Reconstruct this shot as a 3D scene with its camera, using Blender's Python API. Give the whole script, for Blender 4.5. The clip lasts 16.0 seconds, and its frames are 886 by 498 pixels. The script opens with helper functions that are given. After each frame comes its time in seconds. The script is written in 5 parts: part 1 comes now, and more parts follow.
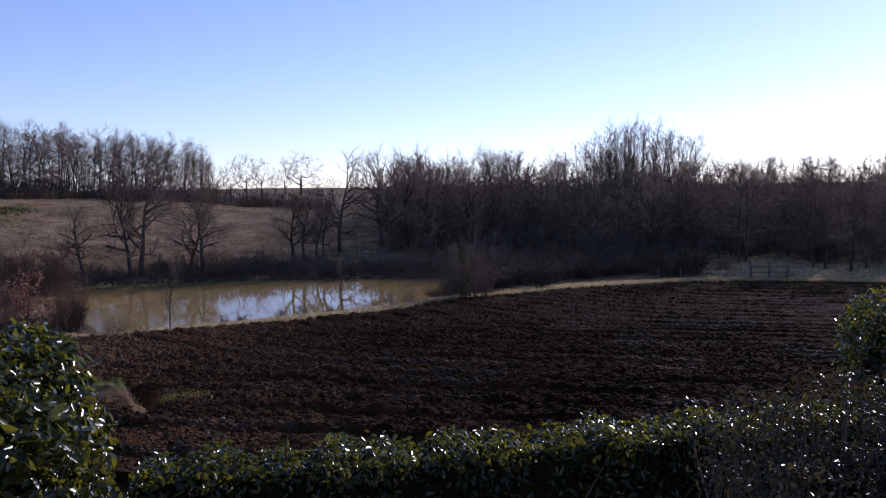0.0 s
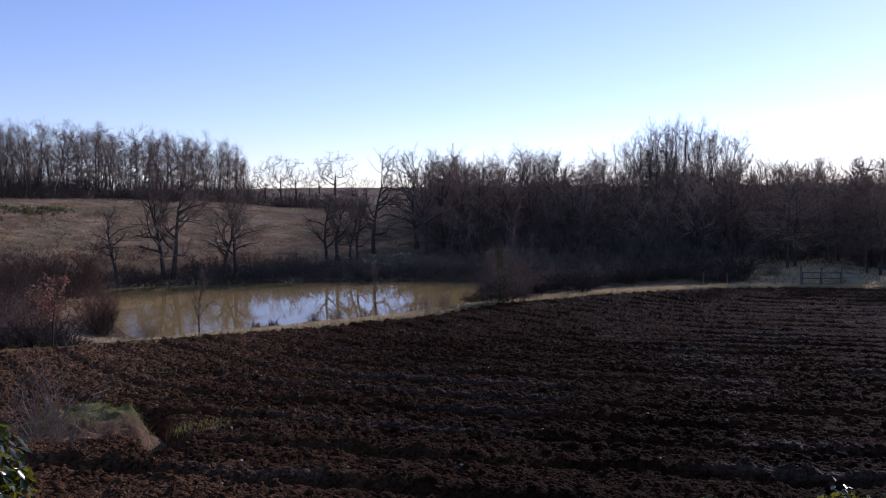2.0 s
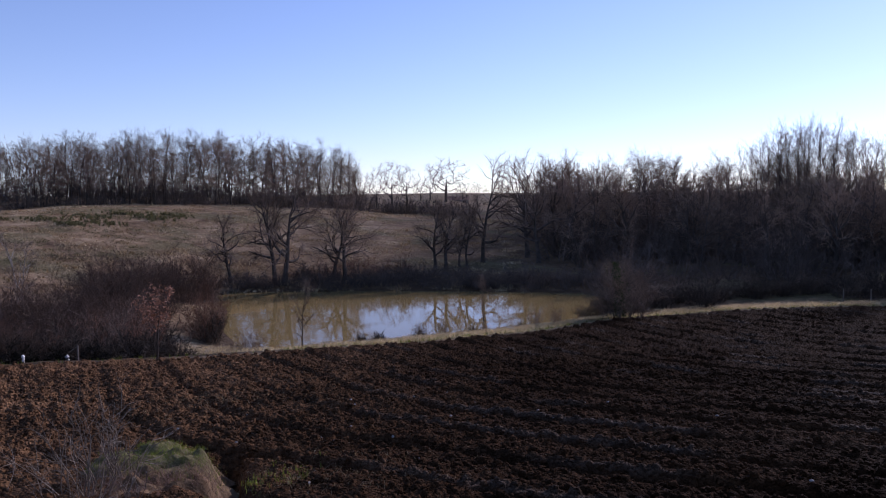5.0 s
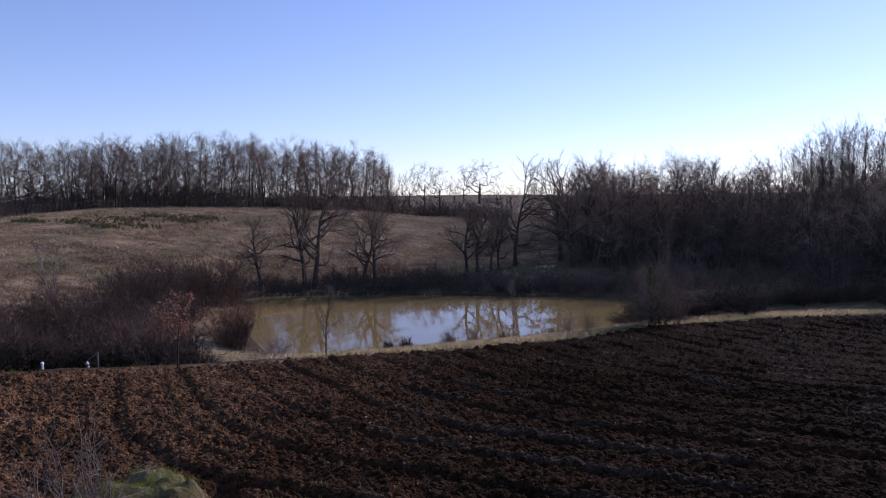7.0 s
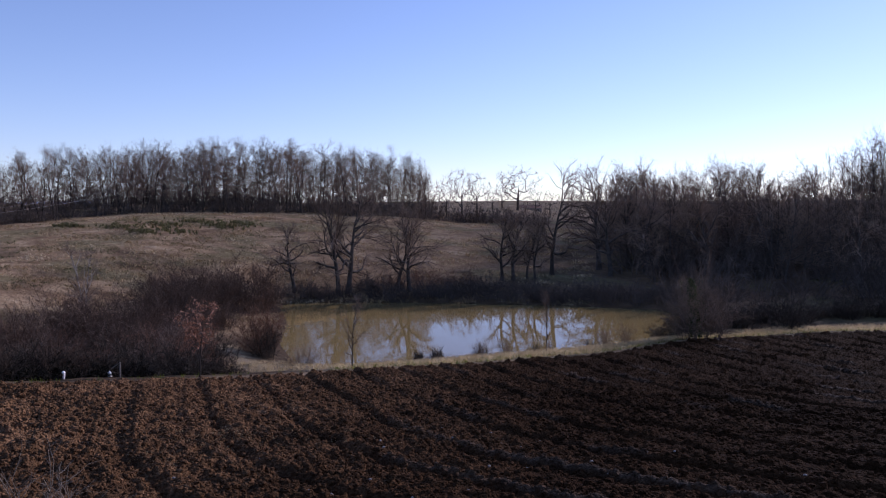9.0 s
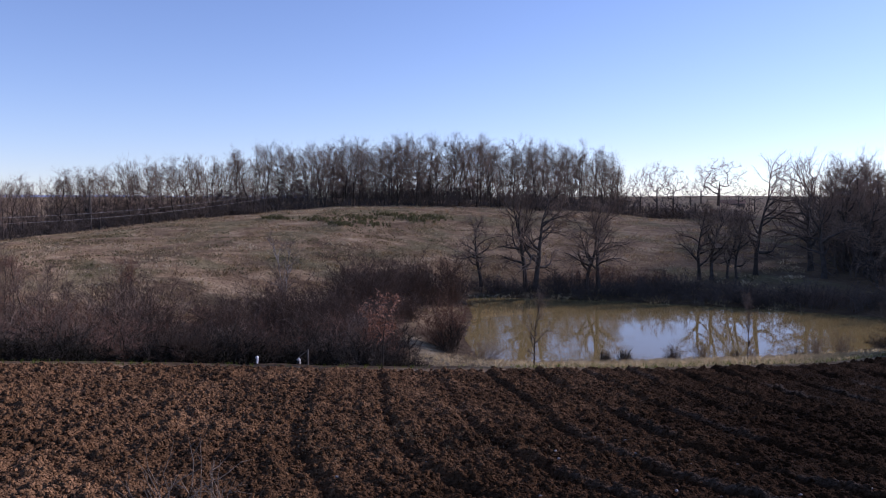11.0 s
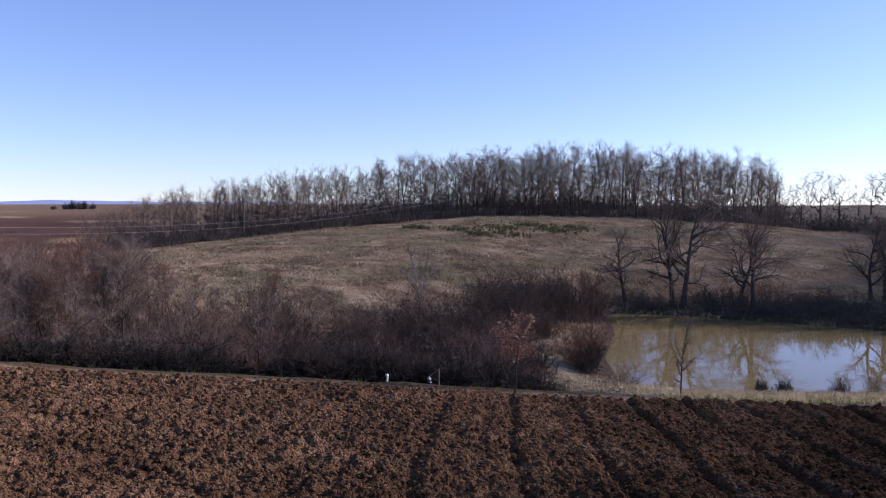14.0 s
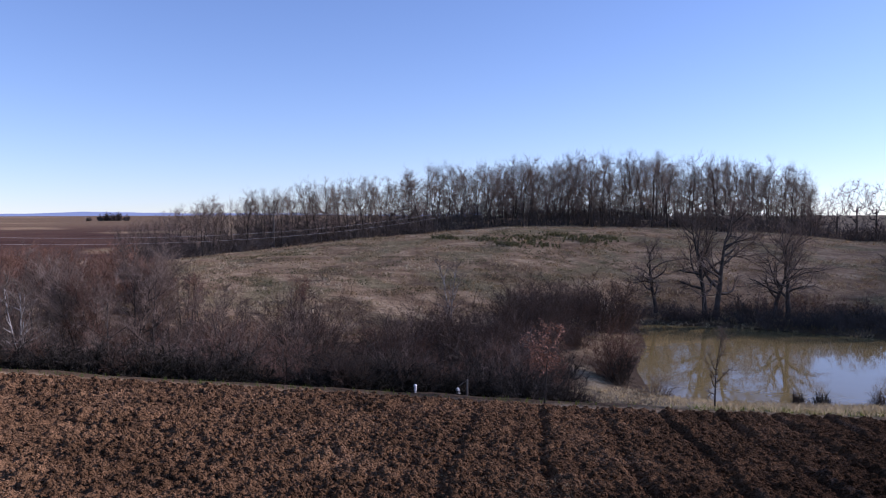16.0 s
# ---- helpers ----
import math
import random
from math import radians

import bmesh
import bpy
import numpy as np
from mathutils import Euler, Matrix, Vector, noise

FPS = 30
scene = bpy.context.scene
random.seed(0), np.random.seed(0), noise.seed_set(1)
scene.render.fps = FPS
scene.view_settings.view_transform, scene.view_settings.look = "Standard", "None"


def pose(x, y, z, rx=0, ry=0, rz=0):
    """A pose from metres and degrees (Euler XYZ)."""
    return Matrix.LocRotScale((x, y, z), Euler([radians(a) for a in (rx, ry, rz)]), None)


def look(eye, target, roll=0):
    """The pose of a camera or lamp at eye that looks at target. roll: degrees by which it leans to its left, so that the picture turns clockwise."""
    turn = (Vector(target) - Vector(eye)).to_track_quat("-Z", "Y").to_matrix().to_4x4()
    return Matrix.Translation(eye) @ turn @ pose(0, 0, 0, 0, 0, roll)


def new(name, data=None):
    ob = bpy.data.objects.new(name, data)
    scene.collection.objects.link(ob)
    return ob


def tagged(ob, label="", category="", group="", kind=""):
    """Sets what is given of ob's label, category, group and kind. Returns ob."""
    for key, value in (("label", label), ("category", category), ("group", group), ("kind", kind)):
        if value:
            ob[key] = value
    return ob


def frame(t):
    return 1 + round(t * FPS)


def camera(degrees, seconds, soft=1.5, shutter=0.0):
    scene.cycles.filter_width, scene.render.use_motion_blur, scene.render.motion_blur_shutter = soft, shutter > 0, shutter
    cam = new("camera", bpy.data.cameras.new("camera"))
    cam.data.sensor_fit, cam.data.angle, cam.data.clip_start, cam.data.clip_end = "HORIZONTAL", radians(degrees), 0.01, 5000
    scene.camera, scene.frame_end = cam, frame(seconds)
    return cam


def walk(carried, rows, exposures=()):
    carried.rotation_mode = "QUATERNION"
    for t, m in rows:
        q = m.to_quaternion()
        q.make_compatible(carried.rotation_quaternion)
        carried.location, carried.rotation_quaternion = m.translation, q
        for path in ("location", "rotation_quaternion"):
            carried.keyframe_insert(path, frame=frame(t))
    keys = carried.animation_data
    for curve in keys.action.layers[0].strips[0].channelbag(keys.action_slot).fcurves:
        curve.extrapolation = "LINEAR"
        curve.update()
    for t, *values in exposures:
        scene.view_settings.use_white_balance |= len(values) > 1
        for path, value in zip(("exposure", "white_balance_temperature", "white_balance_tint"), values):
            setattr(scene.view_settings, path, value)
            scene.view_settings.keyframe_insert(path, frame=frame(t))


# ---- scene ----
cam = camera(57.99, 16.0, soft=1.1)

PATH = [
    (0.0, -0.000, 0.000, 10.080, 9.239, -4.535, -0.732),
    (0.5, -0.117, 0.522, 10.097, 9.305, -4.729, -0.504),
    (1.0, -0.292, 1.054, 10.131, 9.600, -4.776, -0.431),
    (1.5, -0.460, 1.533, 10.156, 10.325, -4.478, -0.590),
    (2.0, -0.654, 2.044, 10.190, 11.625, -4.497, -0.581),
    (2.5, -0.829, 2.546, 10.206, 13.167, -4.364, -0.552),
    (3.0, -1.009, 3.041, 10.243, 15.119, -4.340, -0.688),
    (3.5, -1.138, 3.474, 10.231, 16.597, -3.745, -0.666),
    (4.0, -1.225, 3.879, 10.260, 17.787, -4.021, -0.658),
    (4.2, -1.243, 4.028, 10.278, 18.148, -3.966, -0.654),
    (6.3, -1.280, 5.463, 10.483, 21.415, -4.256, -0.469),
    (6.5, -1.292, 5.604, 10.490, 21.589, -4.065, -0.435),
    (7.0, -1.335, 5.966, 10.486, 22.072, -3.894, -0.636),
    (7.5, -1.311, 6.319, 10.504, 22.310, -3.677, -0.635),
    (8.0, -1.325, 6.667, 10.581, 22.623, -3.842, -0.451),
    (8.2, -1.332, 6.804, 10.603, 22.818, -3.760, -0.427),
    (10.3, -1.558, 8.263, 10.593, 32.649, -3.490, 0.048),
    (10.5, -1.610, 8.402, 10.570, 34.309, -3.595, 0.137),
    (11.0, -1.811, 8.748, 10.516, 38.554, -3.745, -0.269),
    (11.5, -2.025, 9.073, 10.511, 41.566, -3.877, -0.264),
    (12.0, -2.231, 9.389, 10.570, 43.755, -4.145, -0.290),
    (12.5, -2.421, 9.653, 10.603, 45.370, -3.745, 0.010),
    (13.0, -2.589, 9.890, 10.698, 46.726, -3.947, -0.112),
    (13.5, -2.687, 10.098, 10.762, 47.842, -3.410, -0.265),
    (14.0, -2.756, 10.248, 10.815, 48.739, -3.149, -0.053),
    (14.5, -2.812, 10.325, 10.817, 49.424, -2.423, 0.172),
    (15.0, -2.848, 10.364, 10.769, 50.060, -2.551, 0.185),
    (15.5, -2.896, 10.388, 10.737, 50.513, -2.588, 0.102),
    (16.0, -2.945, 10.434, 10.730, 50.810, -2.366, -0.175),
]


def heading(x, y, z, yaw, pitch, roll):
    a, b = radians(yaw), radians(pitch)
    ahead = Vector((-math.sin(a) * math.cos(b), math.cos(a) * math.cos(b), math.sin(b)))
    return look((x, y, z), Vector((x, y, z)) + ahead * 10, roll)


walk(cam, [(t, heading(*row)) for t, *row in PATH], exposures=[(0.0, 0.0, 6000, 38), (8.0, 0.0, 6000, 38), (10.5, 0.0, 5950, 36), (12.5, 0.15, 5850, 35), (14.0, 0.18, 5800, 35), (16.0, 0.05, 5700, 34)])

# ---- light ----
SUN_AZ, SUN_EL = 30.0, 23.0  # degrees to the right of +y, and above the horizon
world = bpy.data.worlds.new("sky")
scene.world = world
world.use_nodes = True
wn = world.node_tree
sky = wn.nodes.new("ShaderNodeTexSky")
sky.sky_type = 'NISHITA'
sky.sun_disc = False
sky.sun_elevation = radians(SUN_EL)
sky.sun_rotation = radians(SUN_AZ)
sky.altitude = 150
sky.air_density, sky.dust_density, sky.ozone_density = 0.95, 0.1, 3.0
# clear winter air: the horizon keeps the tint of the sky a few degrees higher
sky_tc = wn.nodes.new("ShaderNodeTexCoord")
sky_up = wn.nodes.new("ShaderNodeVectorMath")
sky_up.operation = 'ADD'
sky_up.inputs[1].default_value = (0, 0, 0.02)
wn.links.new(sky_tc.outputs["Generated"], sky_up.inputs[0])
wn.links.new(sky_up.outputs[0], sky.inputs["Vector"])
wn.links.new(sky.outputs[0], wn.nodes["Background"].inputs[0])
wn.nodes["Background"].inputs[1].default_value = 0.15
sun_data = bpy.data.lights.new("sun", 'SUN')
sun_data.energy, sun_data.angle, sun_data.color = 5.0, radians(0.5), (1.0, 0.94, 0.85)
sun = new("sun", sun_data)
az, el = radians(SUN_AZ), radians(SUN_EL)
sun_dir = Vector((math.sin(az) * math.cos(el), math.cos(az) * math.cos(el), math.sin(el)))
sun.matrix_basis = look(sun_dir * 300, (0, 0, 0))

# ---- noise in numpy ----


def hashed(i, j, seed):
    v = np.sin(i * 127.1 + j * 311.7 + seed * 74.7) * 43758.5453
    return v - np.floor(v)


def vnoise(x, y, seed=0):
    i, j = np.floor(x), np.floor(y)
    fx, fy = x - i, y - j
    fx, fy = fx * fx * (3 - 2 * fx), fy * fy * (3 - 2 * fy)
    a, b = hashed(i, j, seed), hashed(i + 1, j, seed)
    c, d = hashed(i, j + 1, seed), hashed(i + 1, j + 1, seed)
    return (a + (b - a) * fx) * (1 - fy) + (c + (d - c) * fx) * fy


def fbm(x, y, seed=0, octaves=4):
    out, amp, tot = 0, 1.0, 0.0
    for k in range(octaves):
        out = out + amp * vnoise(x * 2 ** k + 13.7 * k, y * 2 ** k - 7.3 * k, seed + k)
        tot += amp
        amp *= 0.5
    return out / tot


def cells(x, y, seed=0):
    """Nearest-cell distance and that cell's own random value."""
    i, j = np.floor(x), np.floor(y)
    best, val = np.full(np.shape(x), 9.0), np.zeros(np.shape(x))
    for a in (-1, 0, 1):
        for b in (-1, 0, 1):
            px = i + a + hashed(i + a, j + b, seed)
            py = j + b + hashed(i + a, j + b, seed + 5)
            d = np.hypot(x - px, y - py)
            near = d < best
            best = np.where(near, d, best)
            val = np.where(near, hashed(i + a, j + b, seed + 9), val)
    return best, val


def step(a, b, v):
    s = np.clip((v - a) / (b - a), 0, 1)
    return s * s * (3 - 2 * s)


# ---- lie of the land ----
FIELD_EDGE = [(-90, -70), (-52, -12), (-41, 9), (-37, 16.6), (-33.7, 21.8), (-30.7, 27.5), (-29, 31.5), (-26.3, 36), (-23.4, 40.3), (-21.5, 44),
              (-16, 51.5), (-13.0, 55.6), (-9.4, 65.2), (-1.0, 73.4), (7.2, 78.2), (15.6, 80.8), (25, 80.8), (40, 76), (75, 60)]
POND = [(-31.8, 50.2), (-28.2, 51.3), (-24.8, 54.6), (-21.6, 57.8), (-17.0, 62.5), (-12.8, 68.2), (-10.9, 73.6), (-11.6, 80), (-14.5, 85.5),
        (-26, 84.5), (-38, 81.8), (-46, 79), (-51, 76), (-50, 73), (-43.2, 65), (-37.2, 55.8)]
HUB = (-1.8, 8.0)
TRENCH = (-9.25, 15.9, -0.68)  # place and slant of a short open furrow beside the mound


def line_distance(x, y, pts, closed):
    """Distance to a line of points, and whether the place is inside (closed) or on its left (open)."""
    best = np.full(np.shape(x), 1e9)
    side = np.zeros(np.shape(x))
    inside = np.zeros(np.shape(x), bool)
    n = len(pts)
    for k in range(n if closed else n - 1):
        (ax, ay), (bx, by) = pts[k], pts[(k + 1) % n]
        ux, uy = bx - ax, by - ay
        s = np.clip(((x - ax) * ux + (y - ay) * uy) / (ux * ux + uy * uy), 0, 1)
        d = np.hypot(x - ax - s * ux, y - ay - s * uy)
        cross = ux * (y - ay) - uy * (x - ax)
        near = d < best - 1e-9
        best = np.where(near, d, best)
        side = np.where(near, np.sign(cross), side)
        if closed:
            with np.errstate(divide='ignore', invalid='ignore'):
                inside ^= ((ay > y) != (by > y)) & (x < (bx - ax) * (y - ay) / (by - ay if by != ay else 1e-9) + ax)
    return np.where(inside, -best, best) if closed else best * side


def field_z(x, y):
    yy = y - 0.15 * np.minimum(x + 8, 0)
    return np.interp(yy, [-70, -24, 0, 8.4, 18.4, 30, 38, 49, 69, 80, 140], [10.5, 8.4, 7.4, 6.6, 5.1, 3.7, 2.6, 1.6, 0.55, 0.5, 0.5])


def brow_d(th):
    return np.interp(th, [-30, 0, 24, 34, 46, 56, 69, 75, 100], [150, 150, 150, 145, 138, 124, 112, 106, 104])


def hill_z(x, y):
    d = np.hypot(x - HUB[0], y - HUB[1])
    th = np.degrees(np.arctan2(-(x - HUB[0]), y - HUB[1]))
    foot = np.interp(th, [-30, 0, 20, 30, 38, 45, 65, 100], [84, 84, 84, 84, 78, 70, 60, 56])
    brow = brow_d(th)
    low = np.interp(th, [20, 45, 60, 75, 100], [0.7, 0.8, 1.5, 2.5, 3.0])
    high = np.interp(th, [-60, -30, 10, 18, 24, 29, 34, 40, 46, 56.6, 69, 75, 100], [3, 3.2, 4, 5.5, 6.4, 7.6, 8.2, 8.7, 8.8, 7.0, 4.9, 4, 4])
    s = np.clip((d - foot) / (brow - foot), 0, 1)
    rise = low + (high - low) * (1 - (1 - s) ** 1.7)
    rise = rise + 1.4 * step(0, 22, d - brow) * step(60, 48, th) * step(8, 22, th)
    past = step(25, 90, d - brow)
    plain = np.interp(th, [-60, 12, 16, 20, 24, 45, 62, 75], [2, 2.0, 5.0, 8.8, 7, 4.5, 4, 3.2])
    far = 9 * step(40, 60, th) * step(900, 3200, d) * (0.5 + vnoise(th / 9.0, d / 900.0, 3))
    return rise * (1 - past) + plain * past + far


def land_z(x, y):
    """The natural surface, without the ploughing."""
    e = line_distance(x, y, FIELD_EDGE, False)
    p = line_distance(x, y, POND, True)
    near = step(15.0, 9.0, p)
    k = step(1.0, 8.0, e) * (1 - near) + step(0.9, 4.5, e) * near
    z = field_z(x, y) * (1 - k) + hill_z(x, y) * k
    z = z + (fbm(x / 7.0, y / 7.0, 2) - 0.5) * 0.5 * step(2, 10, e)
    bank = np.where(p < 0, np.maximum(-0.9, 0.03 + p * 0.5), 0.03 + p * 0.16)
    kp = 1 - step(1.5, 8.0, p)
    return np.where(p < 8.0, np.minimum(z, bank * kp + z * (1 - kp)), z)


def ground(x, y):
    return float(land_z(np.array([float(x)]), np.array([float(y)]))[0])

# ---- materials ----


def material(name, ramp, scale=3.0, rough=0.9, detail=6.0, fine=25.0, bump=0.3, bump_dist=0.02, spec=0.3, coords="Object", jitter=0.0, island=0.0):
    """A noise-varied surface. ramp: (position, colour) stops; jitter and island vary brightness by object and by loose piece."""
    m = bpy.data.materials.new(name)
    m.use_nodes = True
    nt = m.node_tree
    bsdf = nt.nodes["Principled BSDF"]
    tc = nt.nodes.new("ShaderNodeTexCoord")
    n1 = nt.nodes.new("ShaderNodeTexNoise")
    n1.inputs["Scale"].default_value, n1.inputs["Detail"].default_value = scale, detail
    n2 = nt.nodes.new("ShaderNodeTexNoise")
    n2.inputs["Scale"].default_value, n2.inputs["Detail"].default_value = fine, 4.0
    nt.links.new(tc.outputs[coords], n1.inputs["Vector"])
    nt.links.new(tc.outputs[coords], n2.inputs["Vector"])
    mix = nt.nodes.new("ShaderNodeMath")
    mix.operation = 'MULTIPLY_ADD'
    mix.inputs[1].default_value = 0.35
    nt.links.new(n2.outputs[0], mix.inputs[0])
    sub = nt.nodes.new("ShaderNodeMath")
    sub.operation = 'SUBTRACT'
    sub.inputs[1].default_value = 0.175
    nt.links.new(n1.outputs[0], sub.inputs[0])
    nt.links.new(sub.outputs[0], mix.inputs[2])
    cr = nt.nodes.new("ShaderNodeValToRGB")
    els = cr.color_ramp.elements
    while len(els) < len(ramp):
        els.new(0.5)
    for e, (p, c) in zip(els, ramp):
        e.position, e.color = p, (*c, 1)
    nt.links.new(mix.outputs[0], cr.inputs[0])
    colour = cr.outputs[0]
    for amount, source in ((jitter, "ShaderNodeObjectInfo"), (island, "ShaderNodeNewGeometry")):
        if amount:
            info = nt.nodes.new(source)
            mr = nt.nodes.new("ShaderNodeMapRange")
            mr.inputs["To Min"].default_value, mr.inputs["To Max"].default_value = 1 - amount, 1 + amount
            nt.links.new(info.outputs["Random" if source == "ShaderNodeObjectInfo" else "Random Per Island"], mr.inputs["Value"])
            hs = nt.nodes.new("ShaderNodeHueSaturation")
            nt.links.new(mr.outputs[0], hs.inputs["Value"])
            nt.links.new(colour, hs.inputs["Color"])
            colour = hs.outputs[0]
    nt.links.new(colour, bsdf.inputs["Base Color"])
    bsdf.inputs["Roughness"].default_value = rough
    bsdf.inputs["Specular IOR Level"].default_value = spec
    if "Diffuse Roughness" in bsdf.inputs:
        bsdf.inputs["Diffuse Roughness"].default_value = 1.0 if rough > 0.6 else 0.0
    if bump:
        b = nt.nodes.new("ShaderNodeBump")
        b.inputs["Strength"].default_value, b.inputs["Distance"].default_value = bump, bump_dist
        nt.links.new(n2.outputs[0], b.inputs["Height"])
        nt.links.new(b.outputs[0], bsdf.inputs["Normal"])
    return m


def leaf_material(name, ramp, rough, spec, glow, scale=2.0, share=0.4, jitter=0.0):
    """A leaf: the surface, with part of the light passing through in the given colour."""
    m = material(name, ramp, scale, rough, 4, 20, 0, 0, spec, jitter=jitter, island=0.0 if jitter else 0.35)
    nt = m.node_tree
    bsdf, out = nt.nodes["Principled BSDF"], nt.nodes["Material Output"]
    tr = nt.nodes.new("ShaderNodeBsdfTranslucent")
    tr.inputs["Color"].default_value = (*glow, 1)
    mx = nt.nodes.new("ShaderNodeMixShader")
    mx.inputs[0].default_value = share
    nt.links.new(bsdf.outputs[0], mx.inputs[1])
    nt.links.new(tr.outputs[0], mx.inputs[2])
    nt.links.new(mx.outputs[0], out.inputs["Surface"])
    return m


SOIL = material("ploughed_soil", [(0.25, (0.085, 0.048, 0.025)), (0.5, (0.168, 0.093, 0.047)), (0.75, (0.265, 0.152, 0.079))], 0.35, 0.95, 9, 22, 1.0, 0.03, 0.05)
# darker, greyer earth within the ploughing where the map says so
_nt = SOIL.node_tree
_bs = _nt.nodes["Principled BSDF"]
_src = _bs.inputs["Base Color"].links[0].from_socket
_at = _nt.nodes.new("ShaderNodeAttribute")
_at.attribute_name = "dark_earth"
_dm = _nt.nodes.new("ShaderNodeMix")
_dm.data_type, _dm.blend_type = 'RGBA', 'MULTIPLY'
_dm.inputs["B"].default_value = (0.22, 0.187, 0.158, 1)
_nt.links.new(_at.outputs["Fac"], _dm.inputs["Factor"])
_nt.links.new(_src, _dm.inputs["A"])
# crumbs of two sizes: each has its own shade and its own rounded relief
_tc = _nt.nodes.new("ShaderNodeTexCoord")
_wn = _nt.nodes.new("ShaderNodeTexNoise")
_wn.inputs["Scale"].default_value, _wn.inputs["Detail"].default_value = 9, 4
_nt.links.new(_tc.outputs["Object"], _wn.inputs["Vector"])
_warp = _nt.nodes.new("ShaderNodeMix")
_warp.data_type, _warp.blend_type = 'RGBA', 'ADD'
_warp.inputs["Factor"].default_value = 0.12
_nt.links.new(_tc.outputs["Object"], _warp.inputs["A"])
_nt.links.new(_wn.outputs["Color"], _warp.inputs["B"])
# slices smeared by the plough: their sunlit highlight put in as paler colour
_glint_at = _nt.nodes.new("ShaderNodeAttribute")
_glint_at.attribute_name = "smear_glint"
_glint_amt = _nt.nodes.new("ShaderNodeMath")
_glint_amt.operation = 'MULTIPLY'
_glint_amt.inputs[1].default_value = 0.4
_nt.links.new(_glint_at.outputs["Fac"], _glint_amt.inputs[0])
_glint = _nt.nodes.new("ShaderNodeMix")
_glint.data_type = 'RGBA'
_glint.inputs["B"].default_value = (0.18, 0.135, 0.095, 1)
_nt.links.new(_glint_amt.outputs[0], _glint.inputs["Factor"])
_nt.links.new(_dm.outputs["Result"], _glint.inputs["A"])
_soil, _normal = _glint.outputs["Result"], _bs.inputs["Normal"].links[0].from_socket
for _scale, _amount, _deep in ((6.5, 0.2, 0.1), (15.0, 0.3, 0.055)):
    _vo = _nt.nodes.new("ShaderNodeTexVoronoi")
    _vo.inputs["Scale"].default_value = _scale
    _nt.links.new(_warp.outputs["Result"], _vo.inputs["Vector"])
    _sc = _nt.nodes.new("ShaderNodeSeparateColor")
    _nt.links.new(_vo.outputs["Color"], _sc.inputs[0])
    _mr = _nt.nodes.new("ShaderNodeMapRange")
    _mr.inputs["To Min"].default_value, _mr.inputs["To Max"].default_value = 1 - _amount, 1 + _amount * 1.3
    _nt.links.new(_sc.outputs[0], _mr.inputs["Value"])
    _hs = _nt.nodes.new("ShaderNodeHueSaturation")
    _nt.links.new(_mr.outputs[0], _hs.inputs["Value"])
    _nt.links.new(_soil, _hs.inputs["Color"])
    _soil = _hs.outputs[0]
    _bp = _nt.nodes.new("ShaderNodeBump")
    _bp.invert = True
    _bp.inputs["Strength"].default_value, _bp.inputs["Distance"].default_value = 1.0, _deep
    _nt.links.new(_vo.outputs["Distance"], _bp.inputs["Height"])
    _nt.links.new(_normal, _bp.inputs["Normal"])
    _normal = _bp.outputs[0]
_nt.links.new(_soil, _bs.inputs["Base Color"])
_nt.links.new(_normal, _bs.inputs["Normal"])
# slices smeared smooth by the plough
_sm = _nt.nodes.new("ShaderNodeAttribute")
_sm.attribute_name = "smear_glint"
for _socket, _a, _b2 in (("Roughness", 0.95, 0.75), ("Specular IOR Level", 0.02, 0.06)):
    _mr = _nt.nodes.new("ShaderNodeMapRange")
    _mr.inputs["To Min"].default_value, _mr.inputs["To Max"].default_value = _a, _b2
    _nt.links.new(_sm.outputs["Fac"], _mr.inputs["Value"])
    _nt.links.new(_mr.outputs[0], _bs.inputs[_socket])


def soil_maps(me, x, y):
    a = x + 0.35 * y + 3 * (fbm(x / 5, y / 5, 33) - 0.5)
    d = step(-13, 5, a) * (0.85 + 0.15 * vnoise(x / 4, y / 4, 34))
    me.attributes.new("dark_earth", 'FLOAT', 'POINT').data.foreach_set("value", np.ascontiguousarray(d.ravel(), dtype=np.float32))
    ph = plough_phase(x, y)
    s = np.exp(-(((ph / 2.48) % 1.0 - 0.62) * 2.48 / 0.09) ** 2) * step(0.55, 0.75, vnoise(x / 3, y / 3, 35)) * d
    me.attributes.new("smear_glint", 'FLOAT', 'POINT').data.foreach_set("value", np.ascontiguousarray(s.ravel(), dtype=np.float32))


OAK_BARK = material("oak_bark", [(0.3, (0.045, 0.038, 0.032)), (0.7, (0.12, 0.102, 0.086))], 2.5, 0.95, 6, 30, 0.6, 0.02, 0.1, jitter=0.25)
BARK = material("bark", [(0.3, (0.042, 0.034, 0.027)), (0.7, (0.125, 0.102, 0.082))], 2.5, 0.95, 6, 30, 0.6, 0.02, 0.1, jitter=0.25)
TWIG = leaf_material("twigs", [(0.3, (0.15, 0.107, 0.078)), (0.7, (0.3, 0.222, 0.165))], 0.9, 0.1, (0.2, 0.15, 0.115), 0.8, 0.1, 0.3)
TWIG_PALE = leaf_material("pale_twigs", [(0.3, (0.13, 0.1, 0.075)), (0.7, (0.26, 0.21, 0.16))], 0.9, 0.1, (0.22, 0.17, 0.12), 0.8, 0.1, 0.25)
TWIG_RED = leaf_material("reddish_twigs", [(0.3, (0.15, 0.084, 0.056)), (0.7, (0.31, 0.182, 0.124))], 0.9, 0.1, (0.26, 0.14, 0.09), 0.8, 0.12, 0.3)
